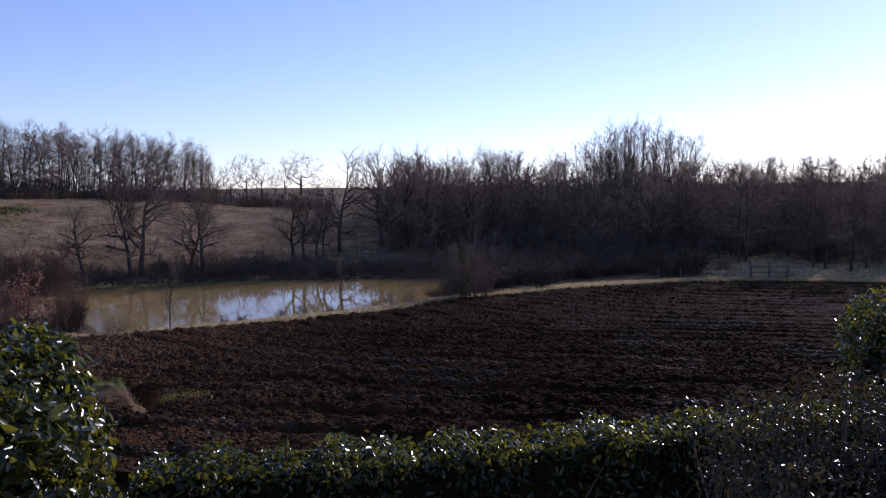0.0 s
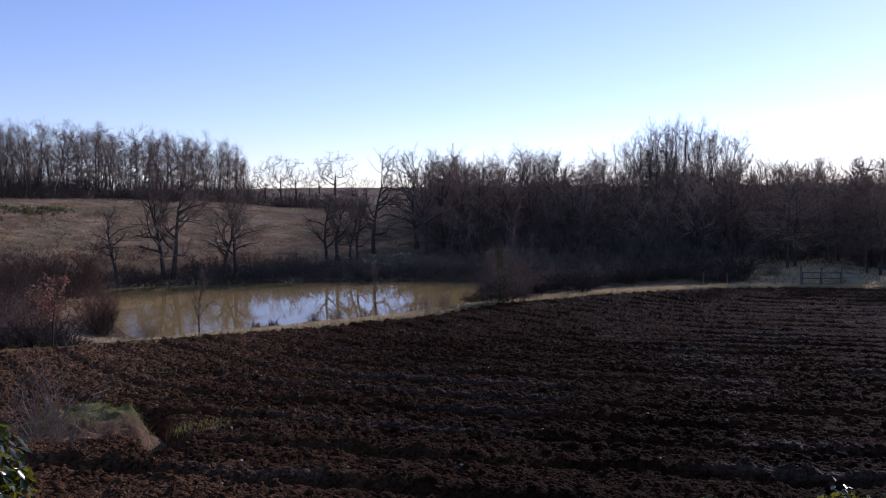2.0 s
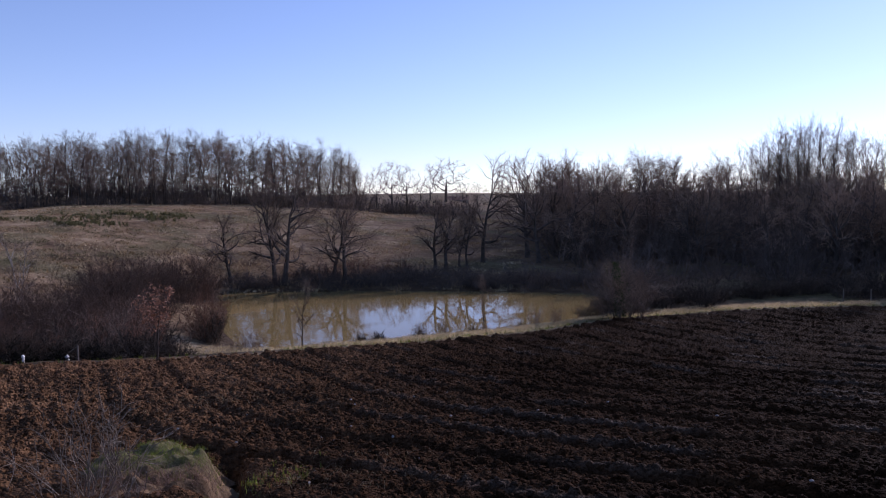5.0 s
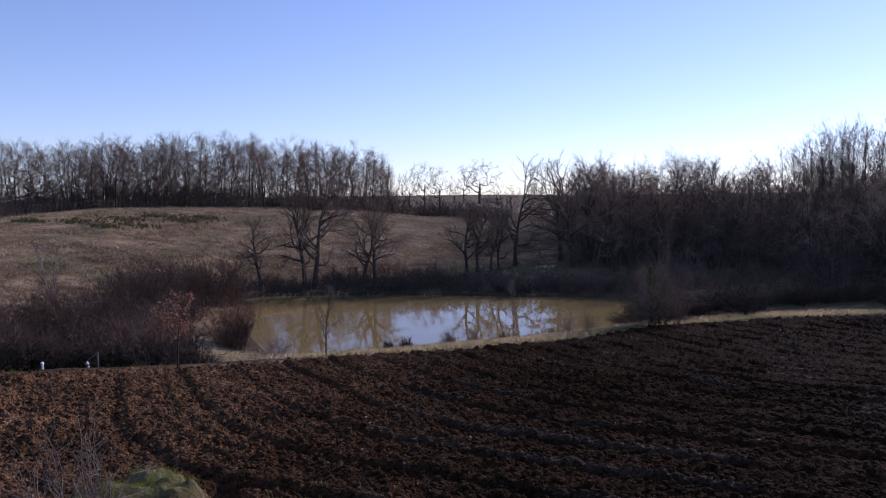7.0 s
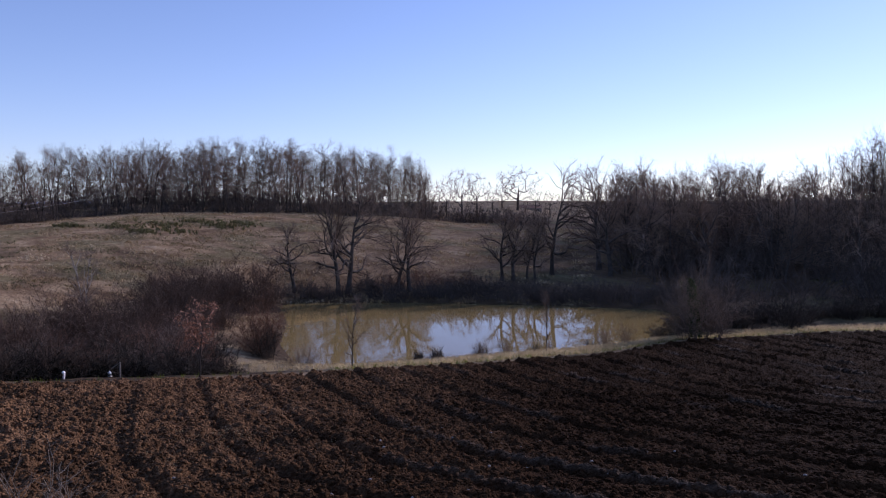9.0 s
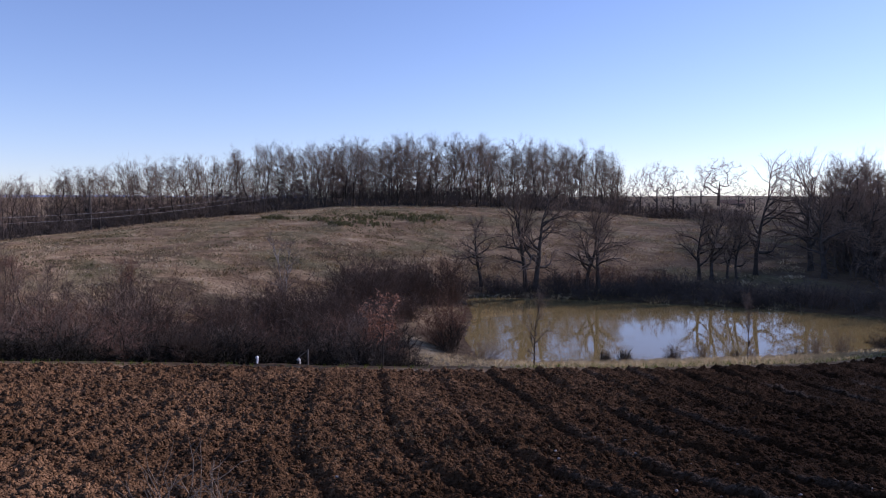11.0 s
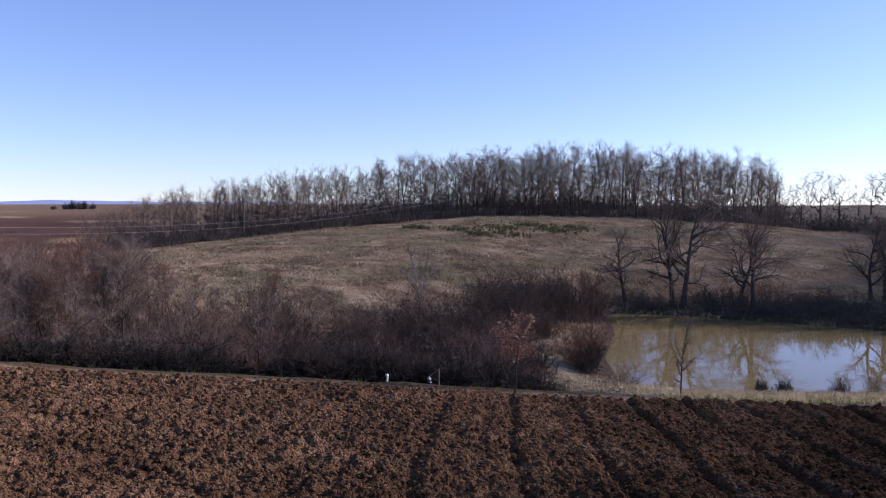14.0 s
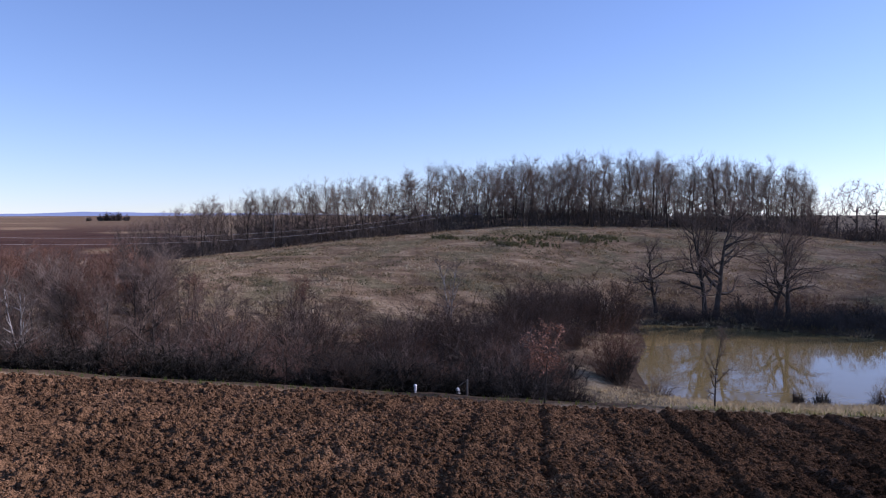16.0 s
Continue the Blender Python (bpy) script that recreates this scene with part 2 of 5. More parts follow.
TWIG_MID = leaf_material("brown_twigs", [(0.3, (0.068, 0.044, 0.032)), (0.7, (0.145, 0.098, 0.072))], 0.9, 0.1, (0.13, 0.09, 0.065), 0.8, 0.08, 0.25)
# dark brush; kept extra dark for the shade in thicket bases
TWIG_DARK = material("dark_brush", [(0.3, (0.038, 0.031, 0.024)), (0.7, (0.09, 0.072, 0.055))], 0.8, 0.95, 4, 20, 0, 0, 0.1, jitter=0.3)
BRUSH_GREY = material("grey_brush", [(0.3, (0.078, 0.061, 0.05)), (0.7, (0.16, 0.13, 0.108))], 0.8, 0.95, 4, 20, 0, 0, 0.1, jitter=0.3)
# near-black, for added shells that stand in for shade inside evergreens
SHADE_CORE = material("shade_core", [(0.3, (0.006, 0.007, 0.004)), (0.7, (0.018, 0.017, 0.01))], 4, 0.95, 5, 30, 0.5, 0.02, 0.02)
BIRCH = material("birch_bark", [(0.35, (0.12, 0.1, 0.08)), (0.5, (0.4, 0.36, 0.31)), (0.8, (0.56, 0.52, 0.46))], 3.0, 0.8, 6, 30, 0.3, 0.01, 0.2)
DRY_LEAF = material("withered_leaves", [(0.3, (0.3, 0.13, 0.07)), (0.7, (0.5, 0.27, 0.16))], 2, 0.8, 4, 20, 0, 0, 0.2, island=0.35)
RUSSET = material("russet_leaves", [(0.3, (0.17, 0.085, 0.052)), (0.7, (0.3, 0.165, 0.105))], 2, 0.85, 4, 20, 0, 0, 0.1, jitter=0.25)
# near-black twigs whose colour stands in for the ditch's shade
SHADE_TWIGS = material("shade_twigs", [(0.3, (0.014, 0.013, 0.009)), (0.7, (0.04, 0.034, 0.024))], 2, 0.9, 4, 20, 0, 0, 0.1, jitter=0.3)
LAUREL = leaf_material("laurel_leaf", [(0.3, (0.006, 0.015, 0.003)), (0.7, (0.016, 0.028, 0.005))], 0.26, 0.4, (0.3, 0.31, 0.025), share=0.18)
SHRUB_LEAF = leaf_material("shrub_leaf", [(0.3, (0.012, 0.013, 0.009)), (0.7, (0.026, 0.021, 0.013))], 0.28, 0.35, (0.05, 0.042, 0.014))
IVY = leaf_material("ivy_leaf", [(0.3, (0.012, 0.022, 0.008)), (0.7, (0.03, 0.05, 0.016))], 0.45, 0.25, (0.03, 0.045, 0.01))
BRAMBLE = leaf_material("bramble_leaf", [(0.3, (0.12, 0.11, 0.055)), (0.7, (0.25, 0.22, 0.115))], 0.8, 0.1, (0.08, 0.08, 0.03))
STRAW = leaf_material("dry_grass_blades", [(0.3, (0.26, 0.2, 0.11)), (0.7, (0.5, 0.41, 0.25))], 0.85, 0.1, (0.6, 0.5, 0.3), 0.5, 0.5)
DEAD = leaf_material("dead_grass_blades", [(0.3, (0.17, 0.105, 0.08)), (0.7, (0.36, 0.24, 0.185))], 0.9, 0.1, (0.16, 0.1, 0.06), 0.5, 0.4)
GREEN_BLADE = leaf_material("green_grass_blades", [(0.3, (0.05, 0.07, 0.016)), (0.7, (0.13, 0.16, 0.04))], 0.7, 0.2, (0.16, 0.2, 0.03), 0.5, 0.5)
HILL_BLADE = leaf_material("hill_tussocks", [(0.3, (0.24, 0.17, 0.09)), (0.5, (0.46, 0.35, 0.2)), (0.75, (0.68, 0.56, 0.37))], 0.9, 0.05, (0.3, 0.22, 0.12), 0.12, 0.15)
STONE = material("pale_stone", [(0.3, (0.22, 0.19, 0.16)), (0.7, (0.45, 0.41, 0.36))], 6, 0.8, 5, 30, 0.5, 0.01)
WOOD = material("weathered_wood", [(0.3, (0.09, 0.075, 0.06)), (0.7, (0.25, 0.22, 0.18))], 6, 0.9, 6, 60, 0.5, 0.01)
METAL = material("rusted_steel", [(0.3, (0.05, 0.04, 0.035)), (0.7, (0.14, 0.11, 0.09))], 8, 0.6, 6, 60, 0.3, 0.004)
WHITE = material("white_paint", [(0.3, (0.68, 0.68, 0.66)), (0.7, (0.82, 0.82, 0.8))], 8, 0.5, 5, 60, 0.1, 0.004)
WIRE = material("aluminium_cable", [(0.3, (0.35, 0.33, 0.3)), (0.7, (0.5, 0.48, 0.45))], 4, 0.55, 4, 20, 0, 0, 0.3)
TILE = material("roof_tile", [(0.3, (0.16, 0.09, 0.06)), (0.7, (0.3, 0.18, 0.12))], 2, 0.9, 5, 12, 0.4, 0.02)
RENDER_WALL = material("house_render", [(0.3, (0.2, 0.18, 0.16)), (0.7, (0.3, 0.28, 0.25))], 1, 0.9, 5, 12, 0.2, 0.01)
GLASS_DARK = material("dark_pane", [(0.3, (0.02, 0.025, 0.03)), (0.7, (0.05, 0.055, 0.06))], 2, 0.15, 3, 12, 0, 0, 0.5)

# land: dry grass, bare earth, green turf and far ploughland, told apart by a map of what grows where
LAND = bpy.data.materials.new("land")
LAND.use_nodes = True
_t = LAND.node_tree
_b = _t.nodes["Principled BSDF"]
_b.inputs["Roughness"].default_value, _b.inputs["Specular IOR Level"].default_value = 0.95, 0.05
_b.inputs["Diffuse Roughness"].default_value = 1.0
_tc = _t.nodes.new("ShaderNodeTexCoord")


def land_colour(stops, scale, detail=8):
    n = _t.nodes.new("ShaderNodeTexNoise")
    n.inputs["Scale"].default_value, n.inputs["Detail"].default_value = scale, detail
    n.inputs["Roughness"].default_value = 0.74
    _t.links.new(_tc.outputs["Object"], n.inputs["Vector"])
    r = _t.nodes.new("ShaderNodeValToRGB")
    while len(r.color_ramp.elements) < len(stops):
        r.color_ramp.elements.new(0.5)
    for e, (p, c) in zip(r.color_ramp.elements, stops):
        e.position, e.color = p, (*c, 1)
    _t.links.new(n.outputs[0], r.inputs[0])
    return r.outputs[0]


_map = _t.nodes.new("ShaderNodeAttribute")
_map.attribute_name = "cover"
_sep = _t.nodes.new("ShaderNodeSeparateColor")
_t.links.new(_map.outputs["Color"], _sep.inputs[0])
_col = land_colour([(0.3, (0.09, 0.056, 0.032)), (0.43, (0.21, 0.134, 0.073)), (0.55, (0.34, 0.235, 0.132)), (0.7, (0.56, 0.43, 0.26))], 0.3, 14)
for chan, other in (("Red", land_colour([(0.35, (0.045, 0.03, 0.018)), (0.65, (0.11, 0.075, 0.045))], 0.8)),
                    ("Green", land_colour([(0.35, (0.075, 0.075, 0.03)), (0.65, (0.2, 0.185, 0.085))], 1.2)),
                    ("Blue", land_colour([(0.35, (0.06, 0.03, 0.02)), (0.65, (0.11, 0.058, 0.036))], 0.02))):
    mx = _t.nodes.new("ShaderNodeMix")
    mx.data_type = 'RGBA'
    _t.links.new(_sep.outputs[chan], mx.inputs["Factor"])
    _t.links.new(_col, mx.inputs["A"])
    _t.links.new(other, mx.inputs["B"])
    _col = mx.outputs["Result"]
_mx = _t.nodes.new("ShaderNodeMix")
_mx.data_type = 'RGBA'
_straw = _t.nodes.new("ShaderNodeAttribute")
_straw.attribute_name = "straw"
_t.links.new(_straw.outputs["Fac"], _mx.inputs["Factor"])
_t.links.new(_col, _mx.inputs["A"])
_t.links.new(land_colour([(0.35, (0.26, 0.2, 0.11)), (0.65, (0.5, 0.42, 0.27))], 1.5), _mx.inputs["B"])
_t.links.new(_mx.outputs["Result"], _b.inputs["Base Color"])
_n = _t.nodes.new("ShaderNodeTexNoise")
_n.inputs["Scale"].default_value, _n.inputs["Detail"].default_value = 2.5, 8
_t.links.new(_tc.outputs["Object"], _n.inputs["Vector"])
_bm = _t.nodes.new("ShaderNodeBump")
_bm.inputs["Strength"].default_value, _bm.inputs["Distance"].default_value = 1.0, 0.25
_t.links.new(_n.outputs[0], _bm.inputs["Height"])
_t.links.new(_bm.outputs[0], _b.inputs["Normal"])

# muddy pond water
WATER = bpy.data.materials.new("muddy_water")
WATER.use_nodes = True
_t = WATER.node_tree
_b = _t.nodes["Principled BSDF"]
_b.inputs["Base Color"].default_value = (0.2, 0.15, 0.06, 1)
_b.inputs["Roughness"].default_value = 0.03
_b.inputs["IOR"].default_value = 1.333
_tc = _t.nodes.new("ShaderNodeTexCoord")
_mp = _t.nodes.new("ShaderNodeMapping")
_mp.inputs["Scale"].default_value = (1.2, 0.5, 1)
_n = _t.nodes.new("ShaderNodeTexNoise")
_n.inputs["Scale"].default_value, _n.inputs["Detail"].default_value = 1.3, 3
_bm = _t.nodes.new("ShaderNodeBump")
_bm.inputs["Strength"].default_value, _bm.inputs["Distance"].default_value = 0.05, 0.1
_t.links.new(_tc.outputs["Object"], _mp.inputs[0])
_t.links.new(_mp.outputs[0], _n.inputs["Vector"])
_t.links.new(_n.outputs[0], _bm.inputs["Height"])
_t.links.new(_bm.outputs[0], _b.inputs["Normal"])

# far hills: aerial haze put in as blue colour and a faint glow
HAZE_HILLS = bpy.data.materials.new("hills_haze_glow")
HAZE_HILLS.use_nodes = True
_b = HAZE_HILLS.node_tree.nodes["Principled BSDF"]
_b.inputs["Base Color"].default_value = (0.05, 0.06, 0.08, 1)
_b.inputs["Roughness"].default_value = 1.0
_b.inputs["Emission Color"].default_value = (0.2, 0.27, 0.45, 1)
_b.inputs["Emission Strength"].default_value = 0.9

# ---- mesh helpers ----


def mesh_of(name, verts, faces, mat, smooth=False):
    me = bpy.data.meshes.new(name)
    if isinstance(verts, np.ndarray) and isinstance(faces, np.ndarray):
        n, k = faces.shape
        me.vertices.add(len(verts))
        me.vertices.foreach_set("co", np.ascontiguousarray(verts, dtype=np.float32).ravel())
        me.loops.add(n * k)
        me.loops.foreach_set("vertex_index", np.ascontiguousarray(faces, dtype=np.int32).ravel())
        me.polygons.add(n)
        me.polygons.foreach_set("loop_start", np.arange(0, n * k, k, dtype=np.int32))
        me.update(calc_edges=True)
        me.validate()
    else:
        me.from_pydata(verts, [], faces)
    me.materials.append(mat)
    if smooth:
        me.polygons.foreach_set("use_smooth", np.ones(len(me.polygons), dtype=bool))
    return me


def thing(name, m, label, category, group="", kind=""):
    ob = new(name)
    ob.empty_display_size = 0.1
    ob.matrix_basis = m
    return tagged(ob, label, category, group, kind)


def part_mesh(name, me, parent, label="", kind=""):
    ob = new(name, me)
    ob.parent = parent
    return tagged(ob, label, "", "", kind)


def part(name, bm, mat, parent, label=""):
    me = bpy.data.meshes.new(name)
    bm.to_mesh(me)
    bm.free()
    me.materials.append(mat)
    return part_mesh(name, me, parent, label)


def box(bm, x0, y0, z0, x1, y1, z1, bevel=0.0):
    r = bmesh.ops.create_cube(bm, size=1)["verts"]
    bmesh.ops.scale(bm, vec=(x1 - x0, y1 - y0, z1 - z0), verts=r)
    bmesh.ops.translate(bm, vec=((x0 + x1) / 2, (y0 + y1) / 2, (z0 + z1) / 2), verts=r)
    if bevel:
        es = list({e for v in r for e in v.link_edges})
        bmesh.ops.bevel(bm, geom=es, offset=bevel, segments=1, affect='EDGES')
    return r


class Tubes:
    """Collects tapering tubes along lines of points, and fine twig tips, into one mesh."""

    def __init__(self):
        self.v, self.f = [], []

    def add(self, pts, radii, sides):
        base = len(self.v)
        n = len(pts)
        d = (pts[-1] - pts[0])
        d = d / (np.linalg.norm(d) + 1e-9)
        ref = np.array([0.0, 0, 1]) if abs(d[2]) < 0.9 else np.array([1.0, 0, 0])
        a = np.cross(d, ref)
        a /= np.linalg.norm(a)
        b = np.cross(d, a)
        for p, r in zip(pts, radii):
            for k in range(sides):
                w = 2 * math.pi * k / sides
                self.v.append(tuple(p + r * (math.cos(w) * a + math.sin(w) * b)))
        for i in range(n - 1):
            for k in range(sides):
                q, s = base + i * sides + k, base + i * sides + (k + 1) % sides
                self.f.append((q, s, s + sides))
                self.f.append((q, s + sides, q + sides))
        return base

    def tips(self, rng, pts, count, length, r, low=0.05, bend=75):
        """Fine twigs along a branch, each a narrow tapering sliver turned at random."""
        d0 = pts[-1] - pts[0]
        d0 = d0 / (np.linalg.norm(d0) + 1e-9)
        P = np.array(pts)
        u = rng.uniform(low, 1.0, count) * (len(P) - 1)
        i = np.minimum(u.astype(int), len(P) - 2)
        o = P[i] + (P[i + 1] - P[i]) * (u - i)[:, None]
        w = np.cross(d0, rng.normal(0, 1, (count, 3)))
        w /= np.linalg.norm(w, axis=1)[:, None] + 1e-9
        ang = np.radians(rng.uniform(12, bend, count))[:, None]
        d = d0 * np.cos(ang) + w * np.sin(ang) + np.array([0, 0, 0.05])
        e = o + d * (length * rng.uniform(0.4, 1.3, (count, 1)))
        side = np.cross(d, rng.normal(0, 1, (count, 3)))
        side *= r / (np.linalg.norm(side, axis=1)[:, None] + 1e-9)
        base = len(self.v)
        self.v.extend(map(tuple, np.stack([o - side, o + side, e], 1).reshape(-1, 3)))
        self.f.extend((base + 3 * k, base + 3 * k + 1, base + 3 * k + 2) for k in range(count))

    def mesh(self, name, mat, smooth=True):
        return mesh_of(name, np.array(self.v), np.array(self.f, dtype=np.int32), mat, smooth)


def bent(rng, start, direction, length, bends, wobble, lift=0.0):
    pts = [np.array(start, float)]
    d = np.array(direction, float)
    d /= np.linalg.norm(d)
    for _ in range(bends):
        d = d + rng.normal(0, wobble, 3) + np.array([0, 0, lift])
        d /= np.linalg.norm(d)
        pts.append(pts[-1] + d * length / bends)
    return pts, d


def along(pts, s):
    k = s * (len(pts) - 1)
    i = min(int(k), len(pts) - 2)
    return pts[i] + (pts[i + 1] - pts[i]) * (k - i), pts[i + 1] - pts[i]


def off_axis(rng, d, angle):
    d = d / (np.linalg.norm(d) + 1e-9)
    a = np.cross(d, rng.normal(0, 1, 3))
    a /= np.linalg.norm(a) + 1e-9
    return d * math.cos(angle) + a * math.sin(angle)


def grow_tree(seed, h, trunk_r, clear, limbs, limb_len, limb_angle, wobble, subs, twigs, twig_len, twig_r, stems=1, lift=0.03, lean=0.05, sides=6, reach=0.9, stout=1.0, bend=50, top=0.5):
    """A leafless tree of height about h: the trunk with its limbs, and the crown of branches and twigs."""
    rng = np.random.default_rng(seed)
    wood, crown = Tubes(), Tubes()
    for s in range(stems):
        spread = 0.0 if stems == 1 else 0.13
        way = (rng.normal(0, lean + spread), rng.normal(0, lean + spread), 1)
        start = (0, 0, -0.25) if stems == 1 else (rng.normal(0, trunk_r * 1.5), rng.normal(0, trunk_r * 1.5), -0.25)
        hh = h * (1 if stems == 1 else rng.uniform(0.75, 1.0))
        trunk, td = bent(rng, start, way, hh * reach, 9, wobble * 0.4, 0.05)
        rad = [trunk_r * (1.3 if i == 0 else 1) * (1 - 0.93 * i / 9) + 0.008 for i in range(10)]
        foot = wood.add(trunk, rad, sides)
        if s:
            wood.f.append((0, foot, foot + 1))
        for k in range(limbs):
            u = clear + (1.0 - clear) * ((k + rng.uniform(0.0, 1.0)) / limbs)
            u = min(u, 0.995)
            p, d = along(trunk, u)
            g = (u - clear) / (1 - clear)
            shape = float(np.interp(g, [0, 0.15, 0.45, 0.8, 1.0], [0.7, 0.95, 1.0, 0.75, top]))
            ll = limb_len * h * rng.uniform(0.6, 1.2) * shape
            ld = off_axis(rng, d, radians(rng.normal(limb_angle * (1.2 - 0.7 * g), 10)))
            limb, _ = bent(rng, p, ld, ll, 5, wobble, lift)
            r0 = stout * trunk_r * (1 - 0.85 * u) * rng.uniform(0.4, 0.65) + 0.008
            at = wood.add(limb, [r0 * (1 - 0.85 * i / 5) + 0.004 for i in range(6)], 4)
            wood.f.append((foot + int(u * 9) * sides, at, at + 1))
            for j in range(subs):
                q, bd = along(limb, rng.uniform(0.2, 1.0))
                bl = ll * rng.uniform(0.3, 0.7)
                br, _ = bent(rng, q, off_axis(rng, bd, radians(rng.uniform(22, 68))), bl, 3, wobble * 1.1, lift * 1.3)
                b0 = max(twig_r * 1.4, r0 * 0.42)
                crown.add(br, [b0, b0 * 0.75, b0 * 0.5, b0 * 0.2], 3)
                crown.tips(rng, br, twigs, twig_len * h, twig_r, 0.15, bend)
    return wood, crown


def grow_bush(seed, h, width, stems, subs, twigs, twig_r, fan=0.9, wobble=0.13):
    """A leafless bush: stems that fan out of one root and bend, with branches and twigs to an uneven dome."""
    rng = np.random.default_rng(seed)
    wood, crown = Tubes(), Tubes()
    lobe = rng.uniform(0, 2 * math.pi)
    for s in range(stems):
        a = rng.uniform(0, 2 * math.pi)
        o = rng.uniform(0, 1) ** 0.6
        start = (math.cos(a) * o * width * 0.25, math.sin(a) * o * width * 0.25, -0.15)
        l = h * rng.uniform(0.55, 1.05) * (1.05 - 0.3 * o) * (1 + 0.12 * math.sin(3 * a + lobe))
        tilt = fan * o * width / max(h, 0.1) * 0.6
        stem, _ = bent(rng, start, (math.cos(a) * tilt, math.sin(a) * tilt, 1), l, 5, wobble, -0.02 * o)
        foot = wood.add(stem, [twig_r * 2.4 * (1 - 0.15 * i) for i in range(6)], 3)
        if s:
            wood.f.append((0, foot, foot + 1))
        for _ in range(subs):
            p, d = along(stem, rng.uniform(0.08, 1.0))
            br, _ = bent(rng, p, off_axis(rng, d, radians(rng.uniform(20, 75))), l * rng.uniform(0.18, 0.42), 2, wobble * 1.3, 0.03)
            crown.add(br, [twig_r * 1.2, twig_r, twig_r * 0.5], 3)
            crown.tips(rng, br, twigs, h * 0.13, twig_r * 0.9, 0.05, 60)
        crown.tips(rng, stem, twigs, h * 0.12, twig_r * 0.9, 0.1, 55)
    return wood, crown


def grow_dome(seed, h, rx, clear, points, trunk_r, twigs, twig_len, twig_r, stems=1, splay=0.0, jitter=0.13, rise=0.35, sides=6, low=0.0, droop=0.65):
    """A leafless crown that fills an uneven dome: each branch leaves the nearest wood already grown, and wood thickens with what it carries."""
    rng = np.random.default_rng(seed)
    pos, up, chains = [], [], []
    zc, hz = h * (1 + clear) / 2, h * (1 - clear) / 2

    def chain(start, pts):
        idx = [start] if start >= 0 else []
        for p in pts:
            pos.append(np.array(p, float))
            up.append(idx[-1] if idx else -1)
            idx.append(len(pos) - 1)
        chains.append(idx)

    for s in range(stems):
        a = rng.uniform(0, 2 * math.pi)
        o = 0.0 if stems == 1 else rng.uniform(0.4, 1.0) * splay
        foot = np.array([math.cos(a) * o * 0.25, math.sin(a) * o * 0.25, -0.2])
        top = np.array([math.cos(a) * o + rng.normal(0, 0.05 * h * (stems == 1)), math.sin(a) * o + rng.normal(0, 0.05 * h * (stems == 1)), h * (clear + rise * (1 - clear) * rng.uniform(0.7, 1.1))])
        pts = []
        for k in range(7):
            u = k / 6
            pts.append(foot + (top - foot) * u + (rng.normal(0, jitter * 0.05 * h, 3) * (1, 1, 0.2) if 0 < k else 0))
        chain(-1, pts)
    lump = rng.normal(0, 1, (9, 3))
    lump /= np.linalg.norm(lump, axis=1)[:, None]
    d = rng.normal(0, 1, (points, 3))
    d /= np.linalg.norm(d, axis=1)[:, None]
    size = 0.8 + 0.22 * np.clip(((d @ lump.T).max(1) - 0.6) / 0.4, 0, 1)
    r = rng.uniform(0.03, 1, points) ** (1 / 2.6) * size
    goal = d * r[:, None] * (rx, rx, hz) + (0, 0, zc)
    goal[:, :2] *= np.interp(goal[:, 2] / h, [0, clear, 0.75, 1], [1.0, 0.85 + low, 1.08, 0.95])[:, None]
    goal = goal[goal[:, 2] > 0.06 * h]
    for g in goal[np.argsort(np.linalg.norm(goal - (0, 0, clear * h), axis=1))]:
        P = np.array(pos)
        cost = np.linalg.norm(P - g, axis=1) + droop * np.maximum(0, P[:, 2] - g[2] + 0.06 * h) + 2.0 * (P[:, 2] < 0.5 * clear * h)
        i = int(cost.argmin())
        v = g - P[i]
        l = float(np.linalg.norm(v))
        n = max(2, int(l / (0.09 * h)) + 1)
        chain(i, [P[i] + v * (k + 1) / n + (rng.normal(0, jitter * l / n ** 0.5, 3) if k < n - 1 else 0) + np.array([0, 0, -0.06 * l]) * math.sin(math.pi * (k + 1) / n) for k in range(n)])
    load = np.zeros(len(pos))
    for c in chains:
        i = c[-1]
        while i >= 0:
            load[i] += 1
            i = up[i]
    thin = twig_r
    power = math.log(trunk_r / thin) / math.log(max(2.0, len(chains) / stems))
    rad = np.maximum(thin * load ** power, thin)
    wood, crown = Tubes(), Tubes()
    for k, c in enumerate(chains):
        pts, rs = [pos[i] for i in c], [float(rad[i]) for i in c]
        if k < stems:
            rs[0] *= 1.35
            wood.add(pts, rs, sides)
            continue
        rs[0] = min(rs[0], rs[1] * 1.25)
        rs[-1] = thin * 0.6
        heavy = rs[0] > 3 * thin
        (wood if heavy else crown).add(pts, rs, 4 if heavy else 3)
        crown.tips(rng, pts, twigs, twig_len, twig_r, 0.25, 80)
    return wood, crown


